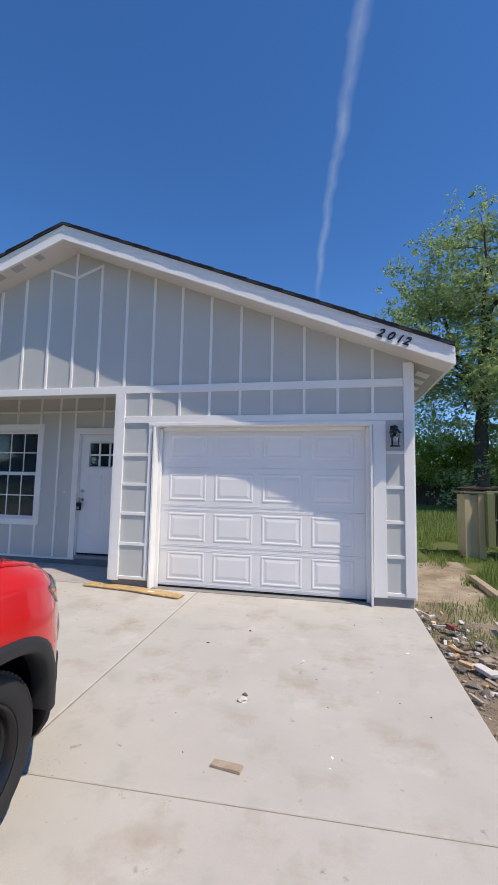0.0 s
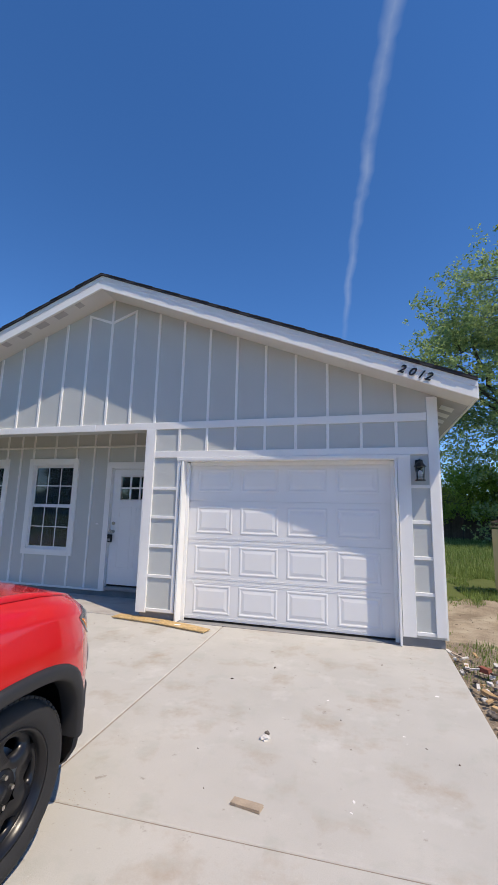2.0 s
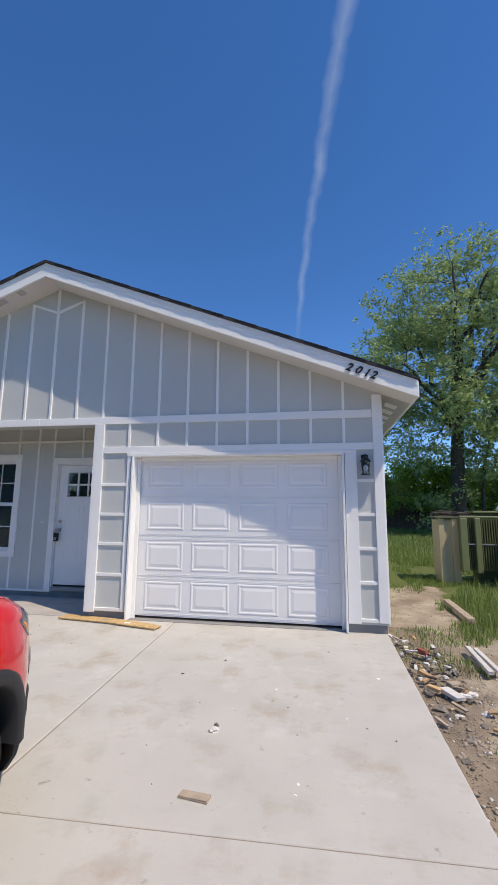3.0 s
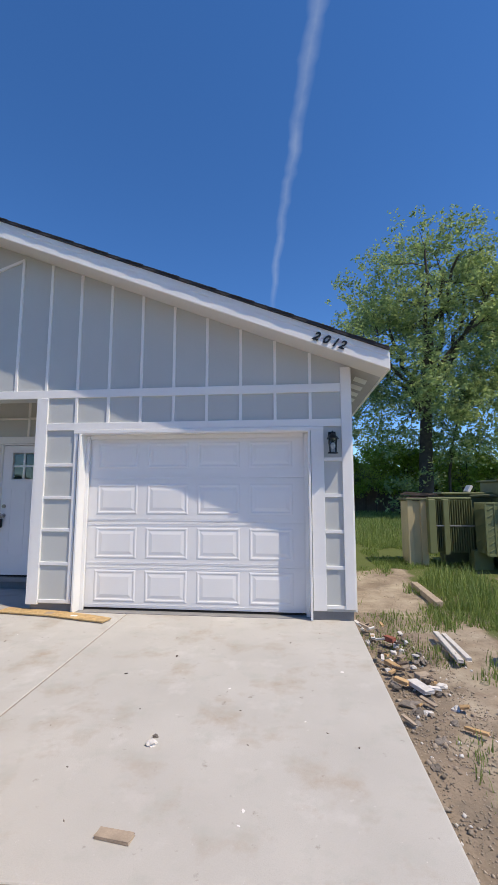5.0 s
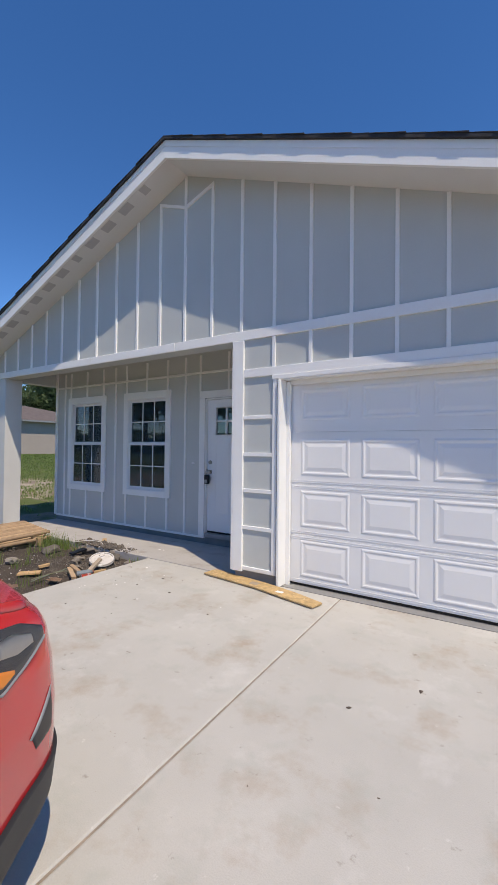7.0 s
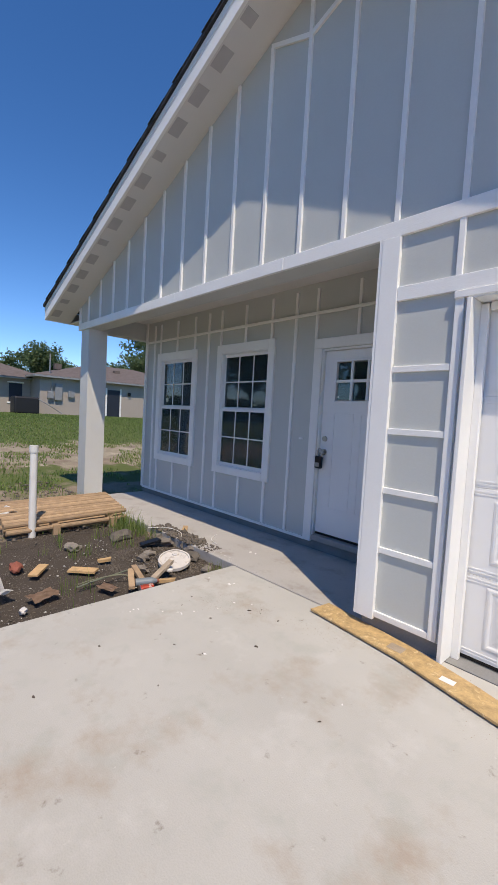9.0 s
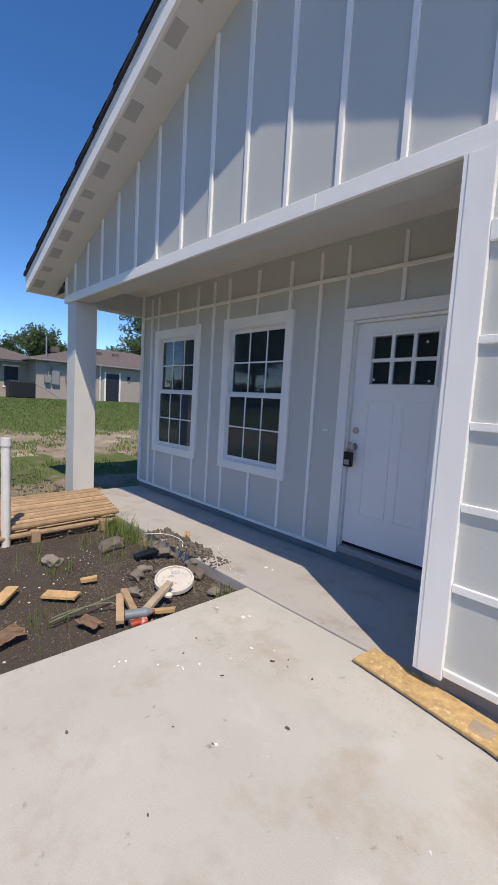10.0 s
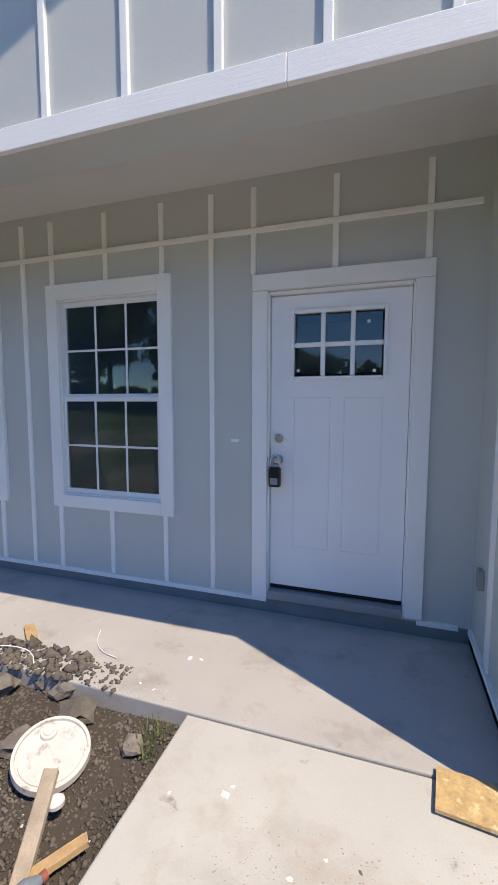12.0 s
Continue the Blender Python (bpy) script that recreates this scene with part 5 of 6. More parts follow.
part("header", box(-1.38, -0.52, 0.84, 1.04, 1.395, 1.44, bevel=0.015), OLIVE, bank)
bank2 = part("radiator_bank", box(-0.56, -0.215, 0.19, 0.205, 0.36, 1.35, bevel=0.006), OLIVE, tank, "pale olive radiator plates with pressed ribs")
for v in range(10):
    part("plate", box(-0.55, -0.225, 0.225 + v * 0.047, 0.24 + v * 0.047, 0.38, 1.34, bevel=0.005), OLIVE, bank2)
for x0, x1, z0, z1 in ((-0.565, -0.53, 0.37, 1.34), (-0.245, -0.21, 0.37, 1.34), (-0.53, -0.245, 0.35, 0.39), (-0.53, -0.245, 1.32, 1.36), (-0.40, -0.375, 0.39, 1.32)):
    part("rim", box(x0, x1, 0.178, 0.189, z0, z1, bevel=0.004), OLIVE, bank2)
for i in range(7):
    for xx in (-0.455, -0.31):
        bm = box(-0.058, 0.058, 0.180, 0.189, -0.011, 0.011, bevel=0.003)
        bmesh.ops.rotate(bm, verts=bm.verts, cent=(0, 0, 0), matrix=Matrix.Rotation(-0.55, 3, "Y"))
        bmesh.ops.translate(bm, verts=bm.verts, vec=(xx, 0, 0.47 + i * 0.128))
        part("rib", bm, OLIVE, bank2)
for z in (0.55, 1.2):
    part("arm", box(-0.225, 0.0, 0.35, 0.42, z, z + 0.07, bevel=0.01), OLIVEDK, bank2)
plank_scrap = empty("white_board_scrap", 3.95, 9.75, gz + 1.545, "pale scrap board leaning on the transformer", "board")
bm = box(-0.03, 0.03, -0.12, 0.12, 0.0, 0.16, bevel=0.01)
bmesh.ops.rotate(bm, verts=bm.verts, cent=(0, 0, 0), matrix=Matrix.Rotation(0.5, 3, "Y"))
part("board", bm, PAPER, plank_scrap)


# ---- contrail, high in the sky ----
def contrail_mat():
    m = bpy.data.materials.new("thin ice cloud")
    m.use_nodes = True
    t = m.node_tree
    e, tr, ms = t.nodes.new("ShaderNodeEmission"), t.nodes.new("ShaderNodeBsdfTransparent"), t.nodes.new("ShaderNodeMixShader")
    e.inputs[0].default_value, e.inputs[1].default_value = (0.62, 0.76, 1.0, 1), 0.85
    att = t.nodes.new("ShaderNodeAttribute")
    att.attribute_name = "thick"
    geo = t.nodes.new("ShaderNodeNewGeometry")
    n = t.nodes.new("ShaderNodeTexNoise")
    n.inputs["Scale"].default_value, n.inputs["Detail"].default_value = 0.02, 6
    t.links.new(geo.outputs["Position"], n.inputs["Vector"])
    r = t.nodes.new("ShaderNodeMapRange")
    r.inputs["From Min"].default_value, r.inputs["From Max"].default_value = 0.3, 0.75
    r.inputs["To Min"].default_value, r.inputs["To Max"].default_value = 0.08, 0.30
    t.links.new(n.outputs[0], r.inputs["Value"])
    mul = t.nodes.new("ShaderNodeMath")
    mul.operation = "MULTIPLY"
    t.links.new(r.outputs[0], mul.inputs[0])
    t.links.new(att.outputs["Fac"], mul.inputs[1])
    t.links.new(mul.outputs[0], ms.inputs[0])
    t.links.new(tr.outputs[0], ms.inputs[1])
    t.links.new(e.outputs[0], ms.inputs[2])
    t.links.new(ms.outputs[0], t.nodes["Material Output"].inputs[0])
    return m


cverts, cfaces, thick = [], [], []
ELS = [(20, -3.0), (24.2, -2.6), (32.5, -1.5), (37.1, -0.5), (41.7, 0.9), (47.4, 2.5), (51.1, 4.2), (60, 9.0), (68, 16.0)]
rows_n = 70
for i in range(rows_n):
    el = 20 + 48 * i / (rows_n - 1)
    az = curve(ELS, el) + 0.45 * noise.noise((el * 0.35, 0, 0)) + 0.3 * noise.noise((el * 1.0, 5, 0))
    half = (0.20 + 0.017 * (el - 20)) * (1 + 0.35 * noise.noise((el * 0.8, 9, 0)))
    fade = min(1.0, max(0.15, (el - 20) / 10))
    for k, w in enumerate((0.0, 0.6, 1.0, 0.5, 0.0)):
        a, e = math.radians(az + half * (k - 2) / math.cos(math.radians(el)) * 0.75), math.radians(el)
        cverts.append((900 * math.sin(a) * math.cos(e), 900 * math.cos(a) * math.cos(e), 900 * math.sin(e)))
        thick.append(w * fade)
    if i:
        for k in range(4):
            p = (i - 1) * 5 + k
            cfaces.append((p, p + 1, p + 6, p + 5))
contrail = raw("backdrop_contrail", cverts, cfaces, contrail_mat())
struct(contrail, "thin white contrail across the blue sky", "contrail")
contrail.data.attributes.new("thick", "FLOAT", "POINT").data.foreach_set("value", thick)
contrail.visible_shadow = False


# ---- loose things ----
def lump(name, x, y, z, sx, sy, sz, material, seed, label, category, rz=0.0, group="", detail=2):
    bm = bmesh.new()
    bmesh.ops.create_icosphere(bm, subdivisions=detail, radius=1)
    for v in bm.verts:
        n = noise.noise(v.co * 1.3 + Vector((seed * 3.7, 0, 0))) * 0.7 + noise.noise(v.co * 3.1 + Vector((0, seed * 1.9, 0))) * 0.2
        v.co = Vector((v.co.x * sx, v.co.y * sy, v.co.z * sz)) * (1 + n)
    ob = part(name, bm, material)
    ob.matrix_world = pose(x, y, z + sz * 0.45, 0, 0, rz)
    return tagged(ob, label, category, group)


def plank(name, a, b, w, h, material, label, category="wood scrap", group="", roll=0.0):
    a, b = Vector(a), Vector(b)
    L = (b - a).length
    bm = box(-w / 2, w / 2, -h / 2, h / 2, -L / 2, L / 2, bevel=min(w, h) * 0.12)
    rnd = random.Random(int(abs(a.x * 917 + a.y * 131)))
    for v in bm.verts:
        v.co += Vector((rnd.uniform(-1, 1), rnd.uniform(-1, 1), rnd.uniform(-3, 3))) * 0.002
    ob = part(name, bm, material)
    d = (b - a).normalized()
    side = d.cross(Vector((0, 0, 1))).normalized()
    upv = side.cross(d)
    m = Matrix((side, upv, d)).transposed().to_4x4()
    ob.matrix_world = Matrix.Translation((a + b) / 2) @ m @ pose(0, 0, 0, 0, 0, roll)
    return tagged(ob, label, category, group)


def sheet(name, x, y, z, sx, sy, material, seed, label, category, rz=0.0, lift=0.03):
    """A torn, crumpled scrap with thickness."""
    bm = bmesh.new()
    n = 7
    rnd = random.Random(seed)
    g = [[None] * n for _ in range(n)]
    for i in range(n):
        for j in range(n):
            u, v = i / (n - 1) - 0.5, j / (n - 1) - 0.5
            e = 1 + 0.22 * noise.noise((u * 3 + seed, v * 3, 1.0))
            g[i][j] = bm.verts.new((u * sx * e, v * sy * e, lift * (0.5 + noise.noise((u * 3.5, v * 3.5, seed))) + rnd.uniform(0, 0.004)))
    for i in range(n - 1):
        for j in range(n - 1):
            bm.faces.new((g[i][j], g[i + 1][j], g[i + 1][j + 1], g[i][j + 1]))
    bmesh.ops.solidify(bm, geom=bm.faces[:], thickness=0.003)
    ob = part(name, bm, material)
    ob.matrix_world = pose(x, y, z, 0, 0, rz)
    return tagged(ob, label, category)


# board by the column
board = bmesh.new()
loopsb = []
for x, y in ((-3.335, 5.325), (-3.1, 5.30), (-2.6, 5.235), (-2.2, 5.14), (-1.87, 5.05)):
    d = Vector((1, -0.12 - 0.09 * (x + 3.335), 0)).normalized()
    nrm = Vector((-d.y, d.x, 0)) * (0.095 if x > -3.0 else 0.10)
    nrm *= 0.8 if x > -2.0 else 1
    c = Vector((x, y, 0))
    loopsb.append([board.verts.new(c + o) for o in (-nrm + Vector((0, 0, 0.012)), nrm + Vector((0, 0, 0.012)), nrm + Vector((0, 0, 0.026)), -nrm + Vector((0, 0, 0.026)))])
for a, b2 in zip(loopsb, loopsb[1:]):
    for i in range(4):
        j = (i + 1) % 4
        board.faces.new((a[i], a[j], b2[j], b2[i]))
board.faces.new(loopsb[0])
board.faces.new(loopsb[-1][::-1])
bmesh.ops.recalc_face_normals(board, faces=board.faces)
osb = empty("osb_board", 0, 0, 0, "warped strip of yellow osb board lying on concrete", "board")
part("strip", board, OSB, osb)
part("shim", box(-3.2, -3.12, 5.24, 5.36, 0.0005, 0.0118), OLDWOOD, osb)
part("shim", box(-2.1, -2.02, 5.05, 5.16, 0.0005, 0.0118), OLDWOOD, osb)
part("printed_mark", box(-2.72, -2.62, 5.20, 5.28, 0.0262, 0.0268), OLDWOOD, osb, "smudged print")
part("paper_label", box(-2.36, -2.28, 5.13, 5.18, 0.0262, 0.0270), PAPER, osb, "white paper label")

def flowing(points, passes=3):
    """Round off the corners of a line of points."""
    pts = [Vector(p) for p in points]
    for _ in range(passes):
        out = [pts[0]]
        for a, b in zip(pts, pts[1:]):
            out += [a.lerp(b, 0.25), a.lerp(b, 0.75)]
        pts = out + [pts[-1]]
    return pts


# bucket lid and the stick that leans on it
lid = empty("pail_cover", -4.80, 4.965, 0.03, "dirty white bucket lid propped on soil", "bucket lid")
lid.matrix_world = pose(-4.87, 5.01, -0.01, 17, 0, 51)
disc = bmesh.new()
prof = [(0.002, 0.010), (0.13, 0.010), (0.132, 0.004), (0.140, 0.004), (0.142, 0.018), (0.155, 0.018), (0.158, -0.012), (0.150, -0.012), (0.14, -0.002), (0.002, -0.002)]
prev = None
for rr, zz in prof:
    ring = [disc.verts.new((rr * math.cos(2 * math.pi * i / 40), rr * math.sin(2 * math.pi * i / 40), zz)) for i in range(40)] if rr > 0.001 else None
    if ring and prev:
        for i in range(40):
            j = (i + 1) % 40
            disc.faces.new((prev[i], prev[j], ring[j], ring[i]))
    prev = ring
part("disc", disc, LIDMAT, lid)
part("spout_cap", cyl((0.0, 0.088, 0.010), (0.0, 0.088, 0.024), 0.036, 0.033, 28), LIDMAT, lid)
spout = bmesh.new()
cyl((0.0, 0.088, 0.024), (0.0, 0.088, 0.029), 0.022, 0.020, 24, spout)
part("spout_button", spout, LIDMAT, lid)
plank("wooden_stake", (-4.775, 4.91, 0.03), (-4.605, 4.58, -0.05), 0.055, 0.03, OLDWOOD, "weathered stake leaning on a bucket lid")
plank("wooden_stake", (-4.605, 4.635, -0.045), (-4.50, 4.78, -0.03), 0.04, 0.025, PINE, "split yellow wood stick on soil")
plank("wooden_stake", (-4.90, 4.56, -0.02), (-4.60, 4.42, -0.05), 0.05, 0.03, LATHWOOD, "pointed brown stake with a white painted end")
plank("wooden_stake", (-4.92, 4.60, 0.0), (-4.62, 4.545, -0.045), 0.05, 0.03, LATHWOOD, "pointed brown stake lying on soil")
plank("wood_offcut", (-5.34, 3.86, -0.06), (-5.54, 4.01, -0.055), 0.085, 0.02, PINE, "yellow pine offcut on dark soil")
plank("wood_offcut", (-5.31, 4.165, -0.06), (-5.13, 4.34, -0.055), 0.10, 0.02, PINE, "yellow pine offcut on dark soil")
plank("wood_offcut", (-5.38, 4.46, -0.06), (-5.33, 4.57, -0.045), 0.05, 0.03, PINE, "small pine offcut on dark soil")
plank("wood_offcut", (-5.6, 5.62, 0.02), (-5.75, 5.74, 0.02), 0.06, 0.02, PINE, "small pine offcut at the porch edge")
plank("floor_tile_scrap", (-5.53, 5.01, -0.03), (-5.51, 5.22, 0.0), 0.10, 0.02, BLACK, "dark tile scrap on soil")
sheet("cardboard_scrap", -4.86, 3.80, -0.06, 0.15, 0.21, CARD, 3, "torn brown cardboard on soil", "cardboard", 15, 0.03)
sheet("cardboard_scrap", -4.73, 4.27, -0.06, 0.17, 0.10, CARD, 5, "torn brown cardboard on soil", "cardboard", 20, 0.015)
sheet("paper_scrap", -5.06, 3.50, -0.05, 0.22, 0.2, PAPER, 7, "crumpled white paper on soil", "paper", 10, 0.09)
bag = sheet("paper_bag", -7.35, 4.02, -0.03, 0.55, 0.42, PAPER, 9, "crumpled white sack with maroon print", "paper sack", 15, 0.16)
bagp = part("printed_patch", box(-0.14, 0.14, -0.1, 0.1, 0.10, 0.106), MAROON, bag, "maroon print")
lump("brick_scrap", -5.62, 3.80, -0.07, 0.09, 0.06, 0.04, BRICKRED, 2, "broken red brick piece on soil", "brick")
can = empty("drink_can", -4.53, 4.49, -0.02, "crushed red drink can on soil", "can")
can.matrix_world = pose(-4.50, 4.50, -0.03, 90, 0, -12)
body_can = cyl((0, 0, -0.055), (0, 0, 0.055), 0.033, 0.033, 20)
for v in body_can.verts:
    v.co.y *= 0.75
part("body", body_can, mat("red can print", (0.42, 0.06, 0.035), 0.4, 0.3, var=0.25, scale=30, bump=0.4, stain=(((0.6, 0.55, 0.5), 22, 0.56, 0.62, 0.8),)), can)
part("rim", cyl((0, 0, 0.055), (0, 0, 0.060), 0.03, 0.026, 20), NICKEL, can)
bot = empty("plastic_bottle", -4.66, 4.56, -0.02, "crushed pale blue plastic bottle with red cap", "bottle")
bot.matrix_world = pose(-4.585, 4.535, -0.02, 90, 0, 160)
part("body", cyl((0, 0, -0.08), (0, 0, 0.06), 0.034, 0.034, 18), PALEBLUE, bot)
part("neck", cyl((0, 0, 0.06), (0, 0, 0.10), 0.033, 0.014, 18), PALEBLUE, bot)
part("cap", cyl((0, 0, 0.10), (0, 0, 0.118), 0.016, 0.016, 16), BRICKRED, bot)
cup = empty("jar_cover", -4.70, 4.85, -0.03, "small white jar lid on soil", "lid")
part("disc", cyl((0, 0, 0), (0, 0, 0.014), 0.032, 0.032, 24), LIDMAT, cup)
part("rim", cyl((0, 0, 0.014), (0, 0, 0.018), 0.026, 0.024, 24), PVC, cup)
hose = part("green_hose", tube(flowing([(-4.86, 4.06, -0.05), (-4.875, 4.2, -0.035), (-4.90, 4.40, -0.03), (-4.935, 4.55, -0.03), (-4.965, 4.68, -0.045)], 2), 0.007, 8), mat("grey green hose", (0.16, 0.18, 0.13), 0.6, bump=0.05))
tagged(hose, "thin grey-green hose lying on soil", "hose")
stick = part("twig", tube(flowing([(-4.89, 4.08, -0.04), (-4.90, 4.2, -0.03), (-4.87, 4.36, -0.02), (-4.84, 4.47, -0.02), (-4.80, 4.49, -0.03), (-4.74, 4.475, -0.05)], 2), 0.005, 6), mat("twig", (0.2, 0.2, 0.13), 0.8, bump=0.1))
tagged(stick, "thin bent twig on soil", "twig")
wire1 = part("white_wire", tube(flowing([(-5.9, 5.30, 0.03), (-5.75, 5.47, 0.05), (-5.5, 5.52, 0.04), (-5.38, 5.42, 0.01)], 2), 0.0035, 6), PVC)
tagged(wire1, "curled thin white wire on the porch edge", "wire")
wire2 = part("white_wire", tube(flowing([(-5.28, 5.86, 0.012), (-5.22, 5.74, 0.012), (-5.12, 5.66, 0.012), (-5.0, 5.64, 0.012)], 2), 0.0028, 6), PVC)
tagged(wire2, "curved thin white wire on the porch slab", "wire")
for i, (x, y, sx, sz) in enumerate(((-4.98, 5.28, 0.10, 0.05), (-5.08, 5.05, 0.09, 0.05), (-5.3, 4.98, 0.07, 0.03), (-5.97, 4.99, 0.15, 0.07), (-5.2, 4.86, 0.08, 0.04), (-4.95, 4.7, 0.07, 0.035), (-5.5, 5.3, 0.1, 0.05), (-5.75, 5.35, 0.08, 0.04), (-4.6, 5.2, 0.06, 0.03), (-5.4, 3.55, 0.09, 0.04), (-5.9, 4.4, 0.1, 0.05), (-4.8, 3.4, 0.08, 0.03), (-6.2, 3.6, 0.13, 0.06), (-5.35, 5.45, 0.09, 0.05), (-5.15, 5.4, 0.07, 0.04))):
    lump("soil_clod", x, y, -0.07, sx, sx * 0.8, sz, STONE, i + 11, "grey dried soil clod", "clod", i * 40, "soil clods")
lump("white_stone", -4.70, 3.62, -0.07, 0.035, 0.03, 0.025, WHITESTONE, 4, "small white stone on soil", "stone")

# stack of wooden laths beside the post
stack = empty("lath_stack", -7.2, 4.7, 0, "stack of round wooden laths on blocks beside the post", "wood stack")
for i in range(11):
    x = 0.62 - i * 0.118
    f = i / 10
    part("lath", cyl((x, -0.80 + 0.12 * f, 0.075 + 0.004 * (i % 3)), (x - 0.08, 0.68 + 0.24 * f, 0.085 + 0.004 * (i % 2)), 0.031, 0.026, 10), LATHWOOD, stack)
for i in range(4):
    x = 0.66 - i * 0.14
    part("lath", cyl((x, -0.78, 0.005), (x - 0.06, 0.66, 0.01), 0.03, 0.028, 10), LATHWOOD, stack)
for y in (-0.25, 0.45):
    part("block", box(-0.55, 0.69, y - 0.04, y + 0.04, -0.08, 0.04, bevel=0.005), LATHWOOD, stack)

pipe = empty("pvc_standpipe", -6.56, 4.19, -0.1, "white pvc pipe standing upright in soil", "pipe")
part("pipe", cyl((0, 0, -0.05), (0, 0, 1.02), 0.040, 0.040, 24, caps=False), PVC, pipe, smooth=True)
part("cap", cyl((0, 0, 1.0), (0, 0, 1.075), 0.047, 0.047, 24), PVC, pipe)

# bits on the driveway
lump("concrete_crumb", -0.60, 2.865, 0, 0.032, 0.026, 0.02, WHITESTONE, 1, "pale concrete crumb on the driveway", "stone")
lump("pebble", -0.60, 2.945, 0, 0.016, 0.014, 0.012, STONE, 2, "small grey pebble on the driveway", "stone")
plank("wood_chip", (-0.615, 2.225, 0.008), (-0.46, 2.205, 0.008), 0.055, 0.012, OLDWOOD, "flat brown wood chip on the driveway")
BITS = ((-4.08, 4.661, 0.014), (-3.716, 4.567, 0.018), (-4.003, 4.516, 0.012), (-3.837, 3.813, 0.02), (-3.637, 4.864, 0.022), (-3.396, 4.924, 0.018), (-3.55, 4.9, 0.012), (-1.12, 3.77, 0.025), (-0.81, 4.16, 0.03), (-0.04, 2.92, 0.012), (-0.13, 3.3, 0.012), (0.6, 2.96, 0.016), (0.43, 3.09, 0.014), (-0.81, 3.25, 0.01), (-0.26, 3.55, 0.01), (-0.8, 2.28, 0.012), (-3.256, 4.57, 0.022), (-3.63, 4.87, 0.02), (-3.59, 4.95, 0.014), (-3.6, 3.38, 0.02), (-2.6, 4.36, 0.015), (-2.63, 5.17, 0.012), (-3.4, 4.26, 0.012), (-3.58, 4.18, 0.012), (-1.3, 3.0, 0.01), (-0.98, 2.63, 0.01), (0.2, 4.6, 0.018), (0.5, 4.9, 0.02), (-3.3, 3.9, 0.01))
for i, (x, y, s) in enumerate(BITS):
    s *= 0.7
    lump("debris_bit", x, y, 0.0, s, s * 0.5, s * 0.3, FENCEWOOD if i % 3 else STONE, i, "small dark debris bit on concrete", "debris", i * 57, "debris bits", 1)
SPLATS = ((-4.136, 4.229, 0.02), (-4.128, 4.162, 0.016), (-3.889, 4.438, 0.02), (-3.388, 4.27, 0.025), (-4.085, 5.061, 0.03), (-3.868, 4.531, 0.02), (-3.927, 4.43, 0.02), (-3.904, 4.444, 0.015), (-4.078, 5.1, 0.025), (-3.8, 4.7, 0.015), (-3.7, 4.95, 0.02), (-4.25, 4.6, 0.015), (-4.0, 4.35, 0.018), (0.62, 3.98, 0.05), (-0.01, 2.42, 0.03), (-0.02, 2.33, 0.022), (-0.25, 3.6, 0.03), (-4.1, 5.06, 0.04), (-3.8, 4.86, 0.03), (-4.6, 5.78, 0.05), (-4.53, 5.79, 0.04), (-4.15, 4.2, 0.02), (-2.6, 4.55, 0.015), (0.3, 3.2, 0.02), (-4.3, 5.0, 0.02), (-4.75, 5.5, 0.025), (-4.66, 5.48, 0.02))
for i, (x, y, s) in enumerate(SPLATS):
    bm = bmesh.new()
    vs = []
    for k in range(14):
        a = 2 * math.pi * k / 14
        r = s * 0.6 * (0.5 + 0.9 * abs(noise.noise((math.cos(a) * 1.5, math.sin(a) * 1.5, i * 2.3))))
        vs.append((r * math.cos(a), 0.6 * r * math.sin(a)))
    lo = [bm.verts.new((a, b, 0)) for a, b in vs]
    hi = [bm.verts.new((a * 0.9, b * 0.9, 0.0016)) for a, b in vs]
    bm.faces.new(hi)
    for k in range(14):
        bm.faces.new((lo[k], lo[(k + 1) % 14], hi[(k + 1) % 14], hi[k]))
    ob = part("paint_splash", bm, PAPER)
    ob.matrix_world = pose(x, y, 0.0045 if y > 5.4 else 0.0005, 0, 0, i * 71)
    tagged(ob, "dried white paint splash on concrete", "paint splash", "paint splashes")

# rubbish on the dirt strip beside the driveway
plank("white_board", (1.74, 5.16, -0.03), (1.69, 4.36, -0.02), 0.05, 0.03, WHITESTONE, "long white trim offcut on dirt", "trim offcut")
plank("white_board", (1.80, 5.10, -0.03), (1.77, 4.38, -0.01), 0.045, 0.03, WHITESTONE, "long white trim offcut on dirt", "trim offcut")
plank("rotten_timber", (2.19, 7.57, -0.03), (2.15, 6.28, -0.02), 0.11, 0.08, OLDWOOD, "weathered timber lying in the grass", "timber")
plank("white_board", (1.16, 3.95, -0.03), (1.24, 3.76, -0.03), 0.09, 0.03, WHITESTONE, "short white board offcut on rubble", "board")
plank("white_board", (1.84, 3.50, -0.04), (1.80, 3.20, -0.03), 0.13, 0.03, WHITESTONE, "white board offcut on sand", "board")
plank("white_board", (1.64, 3.52, -0.04), (1.75, 3.55, -0.04), 0.09, 0.02, WHITESTONE, "white board offcut on sand", "board")
plank("wood_offcut", (1.05, 4.34, -0.035), (1.12, 4.20, -0.035), 0.05, 0.03, PINE, "yellow wood offcut on rubble")
plank("wood_offcut", (1.04, 3.98, -0.03), (1.12, 3.9, -0.03), 0.05, 0.03, PINE, "yellow wood offcut on rubble")
plank("brick_scrap", (1.22, 4.02, -0.03), (1.32, 4.06, -0.03), 0.07, 0.05, OLDWOOD, "flat brown board piece on rubble", "board")
plank("brick_scrap", (1.17, 4.95, -0.03), (1.24, 4.86, -0.03), 0.06, 0.05, BRICKRED, "broken red brick on rubble", "brick")
